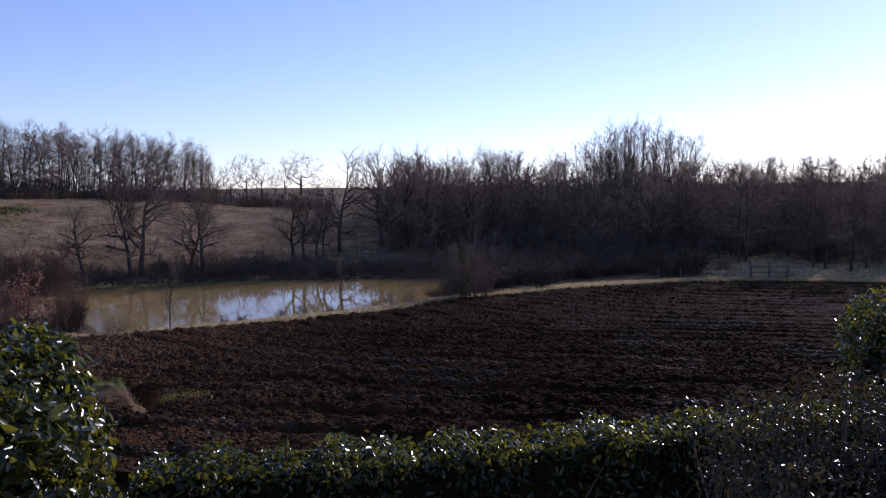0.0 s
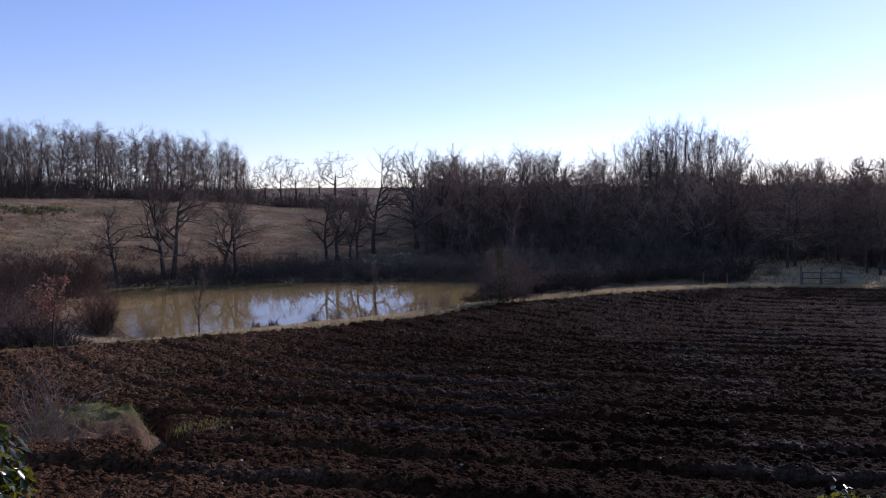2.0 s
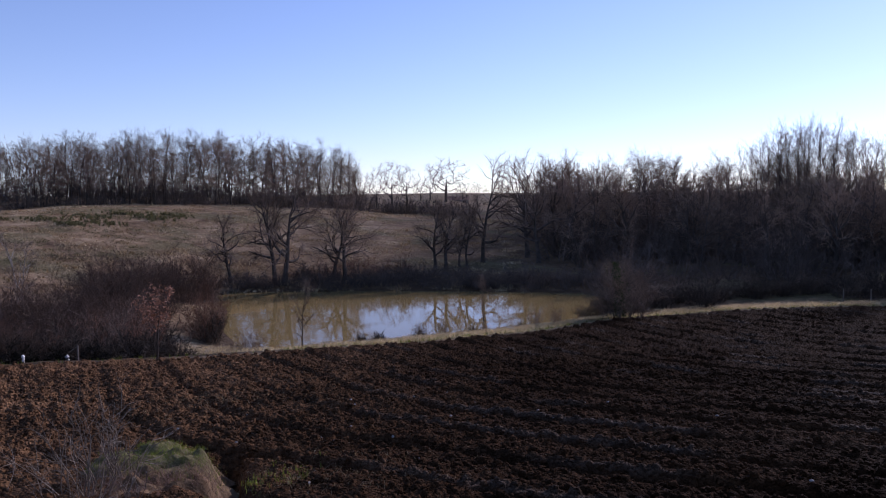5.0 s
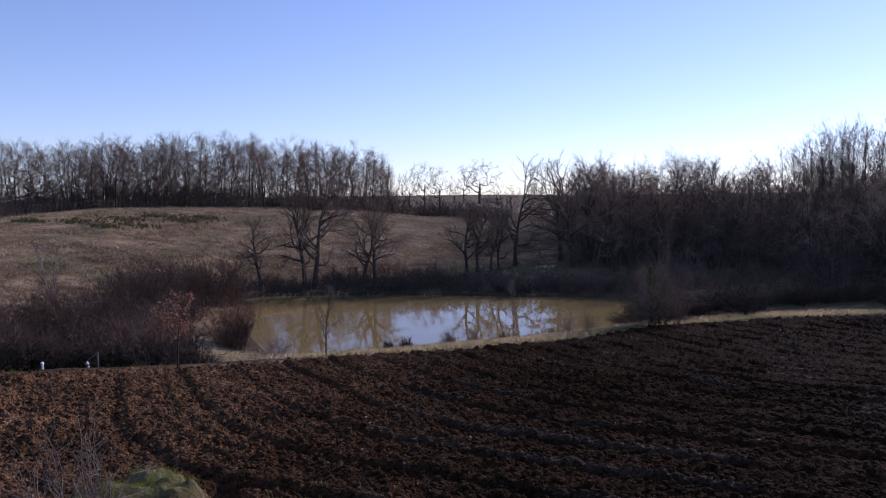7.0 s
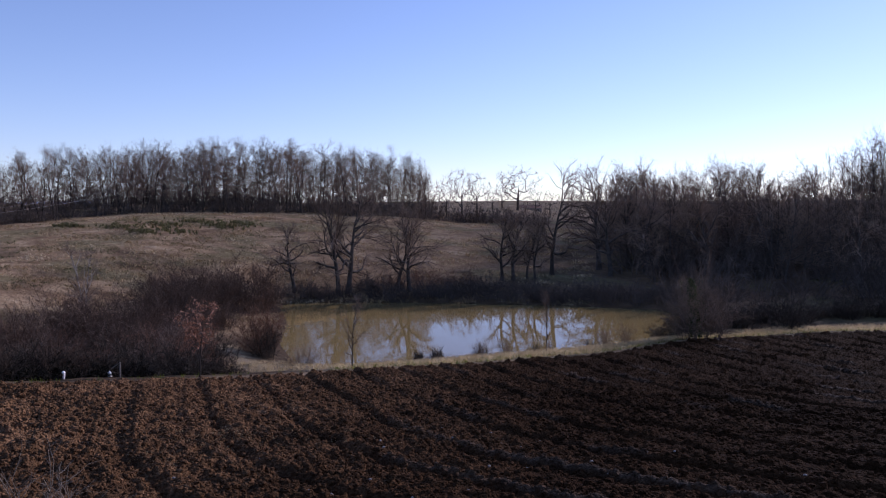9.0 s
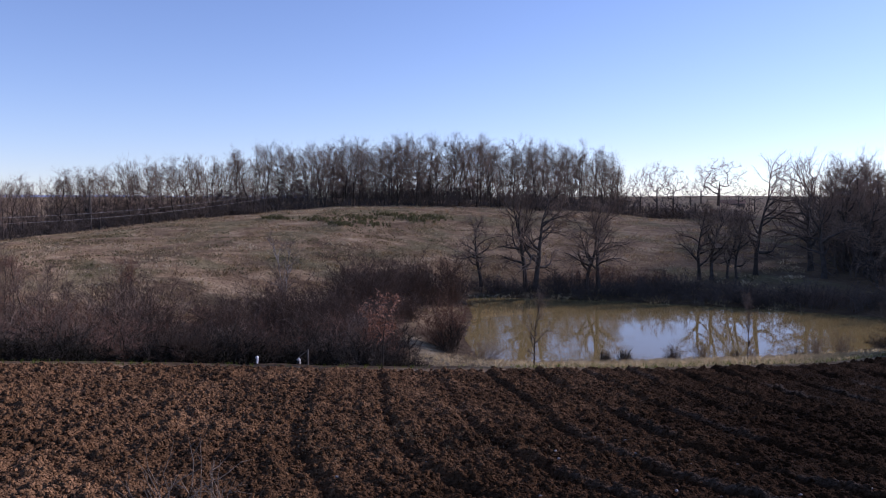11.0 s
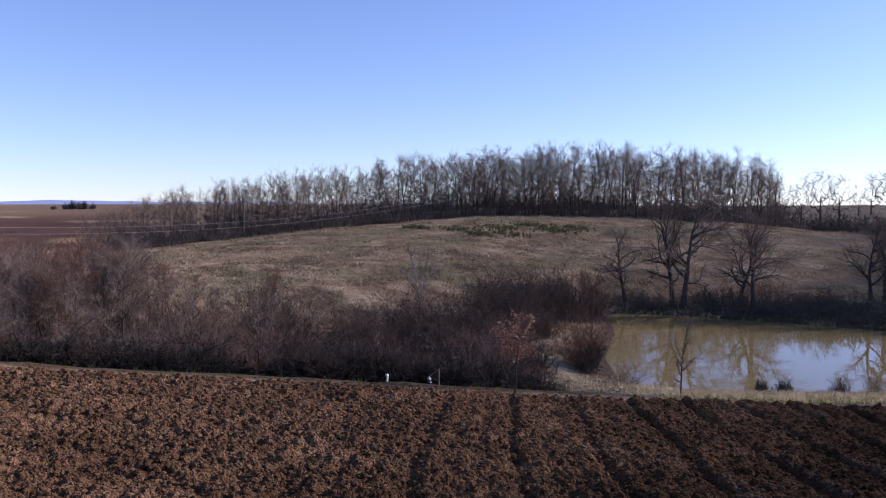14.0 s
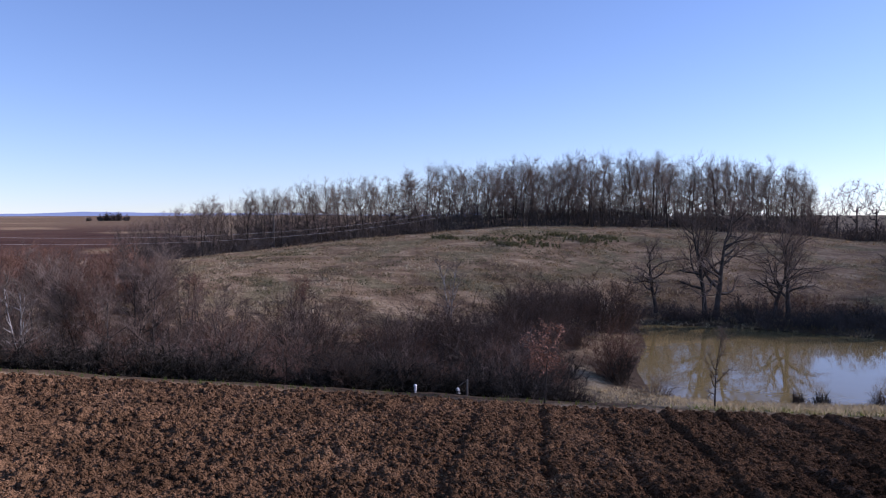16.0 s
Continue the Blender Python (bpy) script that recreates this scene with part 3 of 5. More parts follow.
def leaf_cloud(rng, centres, normals, size, bend=0.25, flop=0.8):
    """Pointed leaves of about the given length, one at each centre, folded along the rib: four vertices to each half."""
    n = len(centres)
    up = normals + rng.normal(0, flop, (n, 3))
    up /= np.linalg.norm(up, axis=1)[:, None] + 1e-9
    t = np.cross(up, rng.normal(0, 1, (n, 3)))
    t /= np.linalg.norm(t, axis=1)[:, None] + 1e-9
    s = np.cross(up, t)
    l = size * rng.uniform(0.65, 1.25, (n, 1))
    w = l * 0.23
    a, m1, m2, b = centres - t * l * 0.5, centres - t * l * 0.12 - up * l * bend * 0.2, centres + t * l * 0.2 - up * l * bend * 0.15, centres + t * l * 0.5 + up * l * -bend * 0.3
    l1, l2 = m1 + s * w + up * w * 0.4, m2 + s * w * 0.85 + up * w * 0.4
    r1, r2 = m1 - s * w + up * w * 0.4, m2 - s * w * 0.85 + up * w * 0.4
    v = np.stack([a, m1, m2, b, l1, l2, r1, r2], 1).reshape(-1, 3)
    f = np.array([(0, 1, 4), (4, 1, 2), (4, 2, 5), (5, 2, 3), (1, 0, 6), (1, 6, 2), (6, 7, 2), (7, 3, 2)])
    return v, (f[None] + 8 * np.arange(n)[:, None, None]).reshape(-1, 3)


def blades(rng, xy, z, height, lean=0.5, per=3, width=0.03):
    """Tufts: per narrow bent blades rooted at each place."""
    n = len(xy)
    base = np.repeat(np.column_stack([xy, z]), per, 0) + np.column_stack([rng.normal(0, 0.05, (n * per, 2)), np.zeros(n * per)])
    h = np.repeat(height, per)[:, None] * rng.uniform(0.6, 1.2, (n * per, 1))
    a = rng.uniform(0, 2 * math.pi, n * per)
    side = np.column_stack([np.cos(a), np.sin(a), np.zeros(n * per)]) * width * h / 0.35
    out = np.column_stack([-np.sin(a), np.cos(a), np.zeros(n * per)]) * lean * h * rng.uniform(0.2, 1.2, (n * per, 1))
    mid = base + out * 0.4 + np.array([0, 0, 0.6]) * h
    tip = base + out + np.array([0, 0, 0.95]) * h
    v = np.stack([base - side, base + side, mid + side * 0.7, mid - side * 0.7, tip], 1).reshape(-1, 3)
    f = np.array([(0, 1, 2), (0, 2, 3), (3, 2, 4)])
    return v, (f[None] + 5 * np.arange(n * per)[:, None, None]).reshape(-1, 3)


# ---- ground sheet ----


def graded(lo, hi, fine_lo, fine_hi, fine, grow=1.09):
    out = list(np.arange(fine_lo, fine_hi + fine * 0.5, fine))
    s = fine
    while out[-1] < hi:
        s *= grow
        out.append(out[-1] + s)
    s = fine
    while out[0] > lo:
        s *= grow
        out.insert(0, out[0] - s)
    return np.array(out)


def sheet(xs, ys, z_of):
    X, Y = np.meshgrid(xs, ys)
    Z = z_of(X, Y)
    v = np.stack([X, Y, Z], -1).reshape(-1, 3)
    nx = len(xs)
    i = (np.arange(len(ys) - 1)[:, None] * nx + np.arange(nx - 1)[None]).ravel()
    return v, np.stack([i, i + 1, i + nx + 1, i + nx], 1), X, Y


def ground_z(x, y):
    e = line_distance(x, y, FIELD_EDGE, False)
    p = line_distance(x, y, POND, True)
    return land_z(x, y) - 0.3 * step(-0.3, -1.5, e) - 0.8 * np.exp(-((x - TRENCH[0]) ** 2 + (y - TRENCH[1]) ** 2) / 7.0) + (fbm(x / 1.6, y / 1.6, 8) - 0.5) * 0.3 * step(0.5, 2, e) * step(0.5, 4, np.abs(p)) * step(400, 100, np.hypot(x, y))


gv, gf, GX, GY = sheet(graded(-4200, 4200, -112, 52, 0.85), graded(-1500, 4300, 0, 168, 0.85), ground_z)
ground_me = mesh_of("ground", gv, gf, LAND, True)
ge = line_distance(GX, GY, FIELD_EDGE, False)
gp = line_distance(GX, GY, POND, True)
gd = np.hypot(GX - HUB[0], GY - HUB[1])
gth = np.degrees(np.arctan2(-(GX - HUB[0]), GY - HUB[1]))
bare = np.maximum(step(2.2, 0.3, gp), 0.8 * step(0.6, 0.7, fbm(GX / 6, GY / 6, 21)) * step(120, 80, gd))
# bare wood floor, plus dark earth painted for the shade under the thicket
shaded_floor = np.maximum(step(24, 19, gth) * step(72, 80, gd + 0.35 * np.abs(np.minimum(gth, 0)) * -1 - 1.2 * np.maximum(-gth - 6, 0)), np.maximum(1.3 * step(30, 34, gth) * step(0.0, 0.5, ge) * step(66, 56, gd), 1.2 * step(14, 8, gth) * step(-12.5, -9.5, gth) * step(2.0, 3.2, ge) * step(1, 3, gp))) * step(185, 165, gd)
track = np.abs((GX + 34.0) * 0.57 + (GY - 47.5) * 0.82)
track = step(1.3, 0.5, track) * step(6.5, 4.5, np.hypot(GX + 34.0, GY - 47.5))
bare = np.maximum(np.maximum(bare, 0.75 * shaded_floor), 0.35 * track)
green = np.maximum(0.55 * step(0.52, 0.64, fbm(GX / 7, GY / 4, 31)) * step(0, 20, gd - 60) * step(6, 14, gp), 0.6 * step(-0.5, 0.6, ge) * step(1.8, 1.0, ge) * step(34, 30, gth))
far_plough = (0.5 + 0.5 * step(900, 350, gd)) * step(125, 150, gd) * step(66, 68, gth) * step(0.42, 0.5, vnoise(gth / 6.0, np.log(gd + 1) * 5, 12) + 0.15)
cover = np.stack([bare * (gd < 230), green * (1 - far_plough), far_plough, np.ones_like(bare)], -1).reshape(-1, 4)
attr = ground_me.color_attributes.new("cover", 'FLOAT_COLOR', 'POINT')
attr.data.foreach_set("color", np.ascontiguousarray(cover, dtype=np.float32).ravel())
straw = np.maximum(step(0.1, 0.5, ge) * step(1.9, 1.2, ge) * step(34, 29, gth), 1.0 * step(38, 33, gth) * step(8, 12, gth) * step(0.3, 1.0, gp) * step(0.2, 0.8, ge) * step(70, 62, gd)) * step(0.3, 0.5, fbm(GX / 1.5, GY / 1.5, 62) + 0.12) * (0.25 + 0.75 * step(-30, -5, GY - 60 + 0.0 * GX) * 1.0)
straw = np.clip(straw + 0.75 * step(-11, -14, gth) * step(0.3, 1.2, ge) * step(94, 88, gd), 0, 1)
straw = np.maximum(straw, 0.7 * track)
sa_ = ground_me.attributes.new("straw", 'FLOAT', 'POINT')
sa_.data.foreach_set("value", np.ascontiguousarray(straw.ravel(), dtype=np.float32))
tagged(new("ground", ground_me), "rough dry winter grassland rolling up to a low hill", "ground", kind="structure")

# ---- ploughed field ----


def plough_phase(x, y):
    a = 0.72 * x + 0.69 * y + 14.5
    b = y + 0.02 * x
    k = 1.8
    return -1.0 - k * np.log(np.exp(-np.clip(a, -80, 300) / k) + np.exp(-np.clip(b, -80, 300) / k)) + 0.7 * (fbm(x / 9, y / 9, 40) - 0.5)




def soil_z(x, y):
    e = line_distance(x, y, FIELD_EDGE, False)
    ph = plough_phase(x, y)
    pp = (ph / 0.62) % 1.0
    turned = step(-2.0, 3.0, 0.72 * x + 0.69 * y + 14.5 - y)
    ridge = np.abs(pp - 0.5) * 2 * (1 - turned) + 2.0 * np.where(pp < 0.72, pp / 0.72, (1 - pp) / 0.28) * turned
    seam = np.exp(-(((ph / 2.48) % 1.0 - 0.5) * 2.48 / 0.16) ** 2)
    wx, wy = x + 0.3 * (vnoise(x * 2.6, y * 2.6, 50) - 0.5), y + 0.3 * (vnoise(x * 2.6, y * 2.6, 51) - 0.5)
    d1, r1 = cells(wx / 0.42, wy / 0.42, 1)
    d2, r2 = cells(wx / 0.24, wy / 0.24, 2)
    d3, r3 = cells(x / 0.16, y / 0.16, 3)
    clod = (step(0.62, 0.34, d1) * (0.01 + 0.12 * r1 ** 3) + step(0.6, 0.36, d2) * (0.02 + 0.11 * r2 ** 1.7) + step(0.6, 0.25, d3) * 0.07 * r3) * (1 - 0.35 * turned)
    trench = 0.75 * np.exp(-((x - TRENCH[0] - TRENCH[2] * (y - TRENCH[1])) / 0.3) ** 2) * step(2.3, 1.5, np.abs(y - TRENCH[1]))
    rise = np.exp(-(((ph / 2.48) % 1.0 - 0.64) * 2.48 / 0.2) ** 2)
    z = 0.07 * ridge * (0.35 + 0.65 * vnoise(x / 1.7, y / 1.7, 61)) * (1 - 0.35 * turned) + (0.13 * rise - 0.25 * seam) * (0.3 + 0.7 * vnoise(x / 2.2, y / 2.2, 60)) * (0.25 + 0.75 * step(13, 20, 0.72 * x + 0.69 * y + 14.5)) + clod + 0.1 * (fbm(x / 1.1, y / 1.1, 70) - 0.5) - trench
    edge = step(0.15, -0.7, e + 0.5 * (vnoise(x * 1.5, y * 1.5, 77) - 0.5))
    return field_z(x, y) - 0.35 + (0.33 + z) * edge


fv, ff, FX, FY = sheet(np.concatenate([np.arange(-50, -28, 0.14), np.arange(-28, 10, 0.085), np.arange(10, 46, 0.2)]),
                       np.concatenate([np.arange(9.0, 29, 0.08), np.arange(29, 50, 0.13), np.arange(50, 82, 0.24)]), soil_z)
fe = line_distance(FX, FY, FIELD_EDGE, False).ravel()
keep = (fe[ff] < 0.6).all(1)
field_me = mesh_of("field", fv, ff[keep], SOIL, False)
soil_maps(field_me, fv[:, 0], fv[:, 1])
tagged(new("ploughed_field", field_me), "ploughed field of dark brown clods and curving furrows", "field", kind="structure")

# ---- pond ----
pc = np.mean(POND, 0)
pond_v = [tuple(np.array(pc).tolist() + [0.0])] + [(pc[0] + (px - pc[0]) * 1.06, pc[1] + (py - pc[1]) * 1.06, 0.0) for px, py in POND]
pond_me = mesh_of("water", pond_v, [(0, 1 + k, 1 + (k + 1) % len(POND)) for k in range(len(POND))], WATER)
tagged(new("pond_water", pond_me), "still muddy pond mirroring bare trees and sky", "water", kind="structure")

# ---- far hills on the skyline ----
hv, hf = [], []
for k in range(181):
    a = radians(48 + k * 0.4)
    top = 13 + 26 * float(vnoise(np.array([k / 11.0]), np.array([0.5]), 5)[0]) + 5 * float(vnoise(np.array([k / 2.5]), np.array([2.5]), 6)[0])
    for r, z in ((4000, -20.0), (4050, top), (4300, top - 2), (4400, -20.0)):
        hv.append((-math.sin(a) * r, math.cos(a) * r, z))
for k in range(180):
    for j in range(3):
        q = k * 4 + j
        hf.append((q, q + 4, q + 5, q + 1))
tagged(new("backdrop", mesh_of("backdrop", hv, hf, HAZE_HILLS, True)), "far skyline hills with blue haze put in as a glow", "hills", kind="structure")

# ---- trees ----
TREE_KINDS = {}


def tree_kind(name, variants, maker, wood_mat, crown_mat, height):
    TREE_KINDS[name] = []
    for s in range(variants):
        w, c = maker(s)
        height = float(np.percentile(np.array(c.v)[:, 2], 99.6))
        TREE_KINDS[name].append((w.mesh(name + "_trunk", wood_mat), c.mesh(name + "_crown", crown_mat), height))


R = random.Random(11)


def plant(kind, x, y, h, label, category, group="", variant=None, turn=None, wide=1.0, name="tree", sink=0.0):
    if name == "thicket_bush" and abs((x + 34.0) * 0.57 + (y - 47.5) * 0.82) < 1.7 and math.hypot(x + 34.0, y - 47.5) < 6:
        y -= 2.6  # keep the track clear
    wood, crown, base_h = TREE_KINDS[kind][R.randrange(len(TREE_KINDS[kind])) if variant is None else variant]
    k = h / base_h
    m = Matrix.Translation((x, y, ground(x, y) - sink)) @ Matrix.Rotation(R.uniform(0, 6.28) if turn is None else turn, 4, 'Z')
    ob = thing(name, m, label, category, group)
    ob.scale = (k * wide, k * wide, k)
    part_mesh("trunk", wood, ob)
    part_mesh("crown", crown, ob, kind="stuff")
    return ob


def polar(th, d):
    return HUB[0] - math.sin(radians(th)) * d, HUB[1] + math.cos(radians(th)) * d


tree_kind("oak", 5, lambda s: grow_tree(100 + s, 9, 0.25, 0.24, 15, 0.42, 64, 0.22, 10, 22, 0.08, 0.0065, lift=0.05, reach=0.86, stout=1.3, top=0.75, bend=75), OAK_BARK, TWIG, 9)
tree_kind("wood_tree", 7, lambda s: grow_tree(200 + s, 11, 0.12, 0.22, 21, 0.29, 62, 0.15, 9, 12, 0.075, 0.0065, lift=0.04, lean=0.03, sides=5, reach=0.95, top=0.55, bend=70, stout=1.15), BARK, TWIG, 11)
tree_kind("forked_tree", 4, lambda s: grow_tree(300 + s, 11, 0.1, 0.3, 13, 0.26, 58, 0.15, 9, 8, 0.075, 0.0065, stems=2, lift=0.04, lean=0.0, sides=5, reach=0.95, top=0.6, bend=70, stout=1.15), BARK, TWIG, 11)
tree_kind("valley_tree", 6, lambda s: grow_tree(240 + s, 11, 0.14, 0.18, 20, 0.32, 66, 0.18, 9, 9, 0.075, 0.007, lift=0.03, lean=0.04, sides=5, reach=0.94, top=0.6, bend=75, stout=1.15), OAK_BARK, TWIG, 11)
tree_kind("poplar", 4, lambda s: grow_tree(400 + s, 18, 0.12, 0.28, 14, 0.26, 30, 0.04, 7, 8, 0.05, 0.0085, stems=4, lift=0.06, lean=0.0, sides=5, reach=0.97, top=0.5, bend=35), BARK, TWIG_PALE, 18)
tree_kind("far_bush", 5, lambda s: grow_bush(940 + s, 3, 4.0, 20, 4, 7, 0.014), BRUSH_GREY, BRUSH_GREY, 3)
tree_kind("birch", 3, lambda s: grow_tree(500 + s, 6, 0.055, 0.2, 12, 0.26, 42, 0.15, 4, 14, 0.08, 0.008, stems=2, lift=0.04, lean=0.05, sides=5), BIRCH, TWIG_PALE, 6)
tree_kind("sapling", 2, lambda s: grow_tree(600 + s, 3, 0.035, 0.25, 13, 0.26, 50, 0.2, 4, 9, 0.09, 0.006, lift=0.04, lean=0.06, sides=5), BARK, TWIG, 3)
tree_kind("thin_tree", 5, lambda s: grow_tree(700 + s, 6, 0.05, 0.22, 14, 0.3, 48, 0.12, 6, 22, 0.09, 0.0055, stems=1 + s % 3, lift=0.06, lean=0.04, sides=5, top=0.65, bend=60), BARK, TWIG, 6)
tree_kind("red_tree", 4, lambda s: grow_tree(720 + s, 6, 0.04, 0.15, 12, 0.3, 46, 0.11, 6, 22, 0.09, 0.0055, stems=2 + s % 2, lift=0.06, lean=0.04, sides=5, top=0.65, bend=60), BARK, TWIG_RED, 6)
tree_kind("hazel", 1, lambda s: grow_bush(750 + s, 5.6, 5.4, 50, 9, 14, 0.008, fan=1.0), OAK_BARK, TWIG, 5.6)
tree_kind("lone_oak", 3, lambda s: grow_dome(120 + s, 9, 4.3, 0.16, 170, 0.22, 9, 0.7, 0.011, jitter=0.05, rise=0.45, droop=0.2), OAK_BARK, TWIG, 9)
tree_kind("far_clump", 3, lambda s: grow_bush(970 + s, 3, 3.0, 44, 8, 14, 0.032, fan=0.7), BRUSH_GREY, BRUSH_GREY, 3)
tree_kind("russet_tree", 3, lambda s: grow_bush(990 + s, 5, 3.4, 22, 8, 12, 0.013, fan=0.7), BARK, RUSSET, 5)
tree_kind("shade_bush", 3, lambda s: grow_bush(1010 + s, 2, 3.2, 34, 7, 8, 0.018), SHADE_TWIGS, SHADE_TWIGS, 2)
# stems take the dark bark to deepen the shade inside the bushes
tree_kind("grey_bush", 4, lambda s: grow_bush(800 + s, 3, 3.4, 34, 6, 9, 0.0065), OAK_BARK, TWIG, 3)
tree_kind("red_bush", 3, lambda s: grow_bush(830 + s, 3, 3.3, 34, 6, 9, 0.0065), OAK_BARK, TWIG_RED, 3)
tree_kind("dark_bush", 4, lambda s: grow_bush(860 + s, 3, 4.0, 38, 6, 10, 0.0145), TWIG_DARK, TWIG_DARK, 3)
tree_kind("round_bush", 3, lambda s: grow_bush(880 + s, 5, 5.2, 60, 9, 12, 0.0095), OAK_BARK, TWIG_MID, 5)
tree_kind("round_willow", 1, lambda s: grow_bush(890 + s, 4, 3.6, 60, 8, 12, 0.0065, fan=0.8), TWIG_RED, TWIG_RED, 4)

# oaks along the far bank
OAK = "bare oak with twisted limbs on the pond's far bank"
for x, y, h, v, w in [
        (-52.4, 78.9, 6.4, 0, 1.06), (-48.2, 81.1, 9.9, 1, 0.88), (-47.3, 81.7, 10.2, 2, 1.06), (-42.5, 84.2, 8.2, 3, 0.94),
        (-41.4, 84.7, 8.0, 4, 1.06), (-33.6, 92.8, 6.8, 0, 0.94), (-32.4, 93.1, 7.4, 1, 1.00), (-31.2, 94.6, 6.6, 3, 0.75),
        (-30.3, 94.8, 6.3, 2, 0.75), (-29.2, 97.7, 12.4, 2, 0.78), (-25.2, 104.2, 12.8, 4, 0.94), (-22.5, 108.5, 12.8, 1, 1.00),
        (-20.2, 110.7, 12.0, 0, 0.88)]:
    plant("oak", x, y, h * (1.24 if h < 11 else 1.05), OAK, "oak tree", "oaks on the far bank", v, wide=w, name="oak_tree")
# slender and dense trees of the hilltop wood
WOODLAND = "tall bare woodland tree on the hilltop"
for k in range(150):
    th = 25.6 + 46.6 * (k + R.random()) / 150
    d = float(brow_d(th)) + R.choice((4, 10, 17, 25, 34)) + R.uniform(-3, 3)
    x, y = polar(th, d)
    h = float(np.interp(th, [25, 27, 29, 37, 45, 51, 53, 60, 66, 68.5, 71], [9.5, 12, 13.4, 13.5, 12.0, 11.4, 10.7, 9.8, 8.7, 7.5, 5.6])) * R.uniform(0.82, 1.04)
    plant(R.choice(("wood_tree", "wood_tree", "wood_tree", "forked_tree")), x, y, h, WOODLAND, "tree", "hilltop wood", name="woodland_tree")
for th, h in ((22.4, 9.6), (23.5, 10.2), (24.6, 8.5)):
    x, y = polar(th, 160)
    plant("lone_oak", x, y, h, "slender bare tree at the end of the hilltop wood", "tree", "hilltop wood", wide=0.7, name="woodland_tree")
for k in range(110):
    th = 18.0 + 53.5 * (k + R.random()) / 110
    x, y = polar(th, float(brow_d(th)) + R.uniform(2, 9))
    plant("far_bush", x, y, R.uniform(1.8, 3.2) * (1.3 if th < 33 else 1), "dark leafless hedge bush below the wood", "bush", "hilltop hedge", wide=1.5, name="hedge_bush")

for k in range(80):
    th = 36 + 36 * (k + R.random()) / 80
    x, y = polar(th, float(brow_d(th)) + R.uniform(14, 34))
    plant("far_bush", x, y, R.uniform(3.0, 5.4) * (0.7 if th > 66 else 1), "dark leafless undergrowth inside the hilltop wood", "bush", "hilltop undergrowth", wide=1.2, name="undergrowth_bush")
for k in range(34):
    th = 44 + 27.5 * (k + R.random()) / 34
    x, y = polar(th, float(brow_d(th)) + R.uniform(5, 40))
    plant("wood_tree", x, y, float(np.interp(th, [45, 53, 60, 66, 71], [11.3, 10.3, 9.4, 8.2, 5.6])) * R.uniform(0.85, 1.03), WOODLAND, "tree", "hilltop wood", name="woodland_tree")

for k in range(54):
    th = 25.8 + 22 * (k + R.random()) / 54
    x, y = polar(th, float(brow_d(th)) + R.uniform(22, 55))
    plant(R.choice(("wood_tree", "forked_tree")), x, y, float(np.interp(th, [25, 29, 37, 48], [10, 13.3, 13.4, 11.8])) * R.uniform(0.85, 1.03), WOODLAND, "tree", "hilltop wood", name="woodland_tree")
for k in range(40):
    th = 25.5 + 20 * (k + R.random()) / 40
    x, y = polar(th, float(brow_d(th)) + R.uniform(8, 30))
    plant("far_bush", x, y, R.uniform(2.4, 4.4), "dark leafless undergrowth inside the hilltop wood", "bush", "hilltop undergrowth", wide=1.2, name="undergrowth_bush")

# lone oaks in the skyline gap
for th, d, h, w in ((19.5, 215, 12, 1.4), (20.6, 225, 7.5, 1.1), (21.3, 225, 6.0, 1.1), (18.2, 250, 7, 1.2), (17.2, 240, 7.5, 1.1)):
    x, y = polar(th, d)
    plant("lone_oak", x, y, h, "lone bare oak standing on the skyline", "oak tree", "skyline trees", wide=w * 0.85, name="oak_tree")

# dark scrub along the far waterline
for k in range(84):
    x = -54 + 46 * (k + R.random()) / 84
    y = float(np.interp(x, [-54, -46, -38, -26, -8], [76, 80.5, 83.2, 86.3, 88])) + R.uniform(-1.0, 3.0)
    plant("far_bush", x, y, R.uniform(1.0, 2.0) if x < -46 else R.uniform(1.3, 2.6), "dark leafless scrub overhanging the pond's far edge", "bush", "far bank scrub", wide=1.4, name="bank_bush")

# wood behind the pond and the field
for k in range(150):
    th = -27 + 40 * (k + R.random()) / 150
    d = R.choice((94, 102, 112, 124, 138)) + R.uniform(-4, 4)
    x, y = polar(th, d)
    h = float(np.interp(th, [-27, -15, -5, 5, 12, 16], [11.8, 11.6, 12.0, 13.0, 12.6, 10.5])) * R.uniform(0.85, 1.04) * (0.75 + 0.25 * d / 115)
    plant(R.choice(("valley_tree", "valley_tree", "valley_tree", "oak")), x, y, h, "bare tree in the dark wood beyond the field", "tree", "valley wood", name="woodland_tree")
for k in range(105):
    th = -28 + 40 * (k + R.random()) / 105
    d = R.uniform(90, 120) if th < -10 else R.uniform(84, 118)
    x, y = polar(th, d)
    plant("far_bush", x, y, 1.3 * (R.uniform(2.6, 4.5) + (d - 90) * 0.1), "dense dark leafless undergrowth beneath the trees", "bush", "wood undergrowth", wide=1.1, name="undergrowth_bush")
for k in range(80):
    th = -29 + 42 * (k + R.random()) / 80
    x, y = polar(th, R.uniform(138, 170))
    plant("far_bush", x, y, R.uniform(8.0, 10.5), "dense tall brushwood at the back of the wood", "bush", "wood undergrowth", wide=0.9, name="undergrowth_bush")
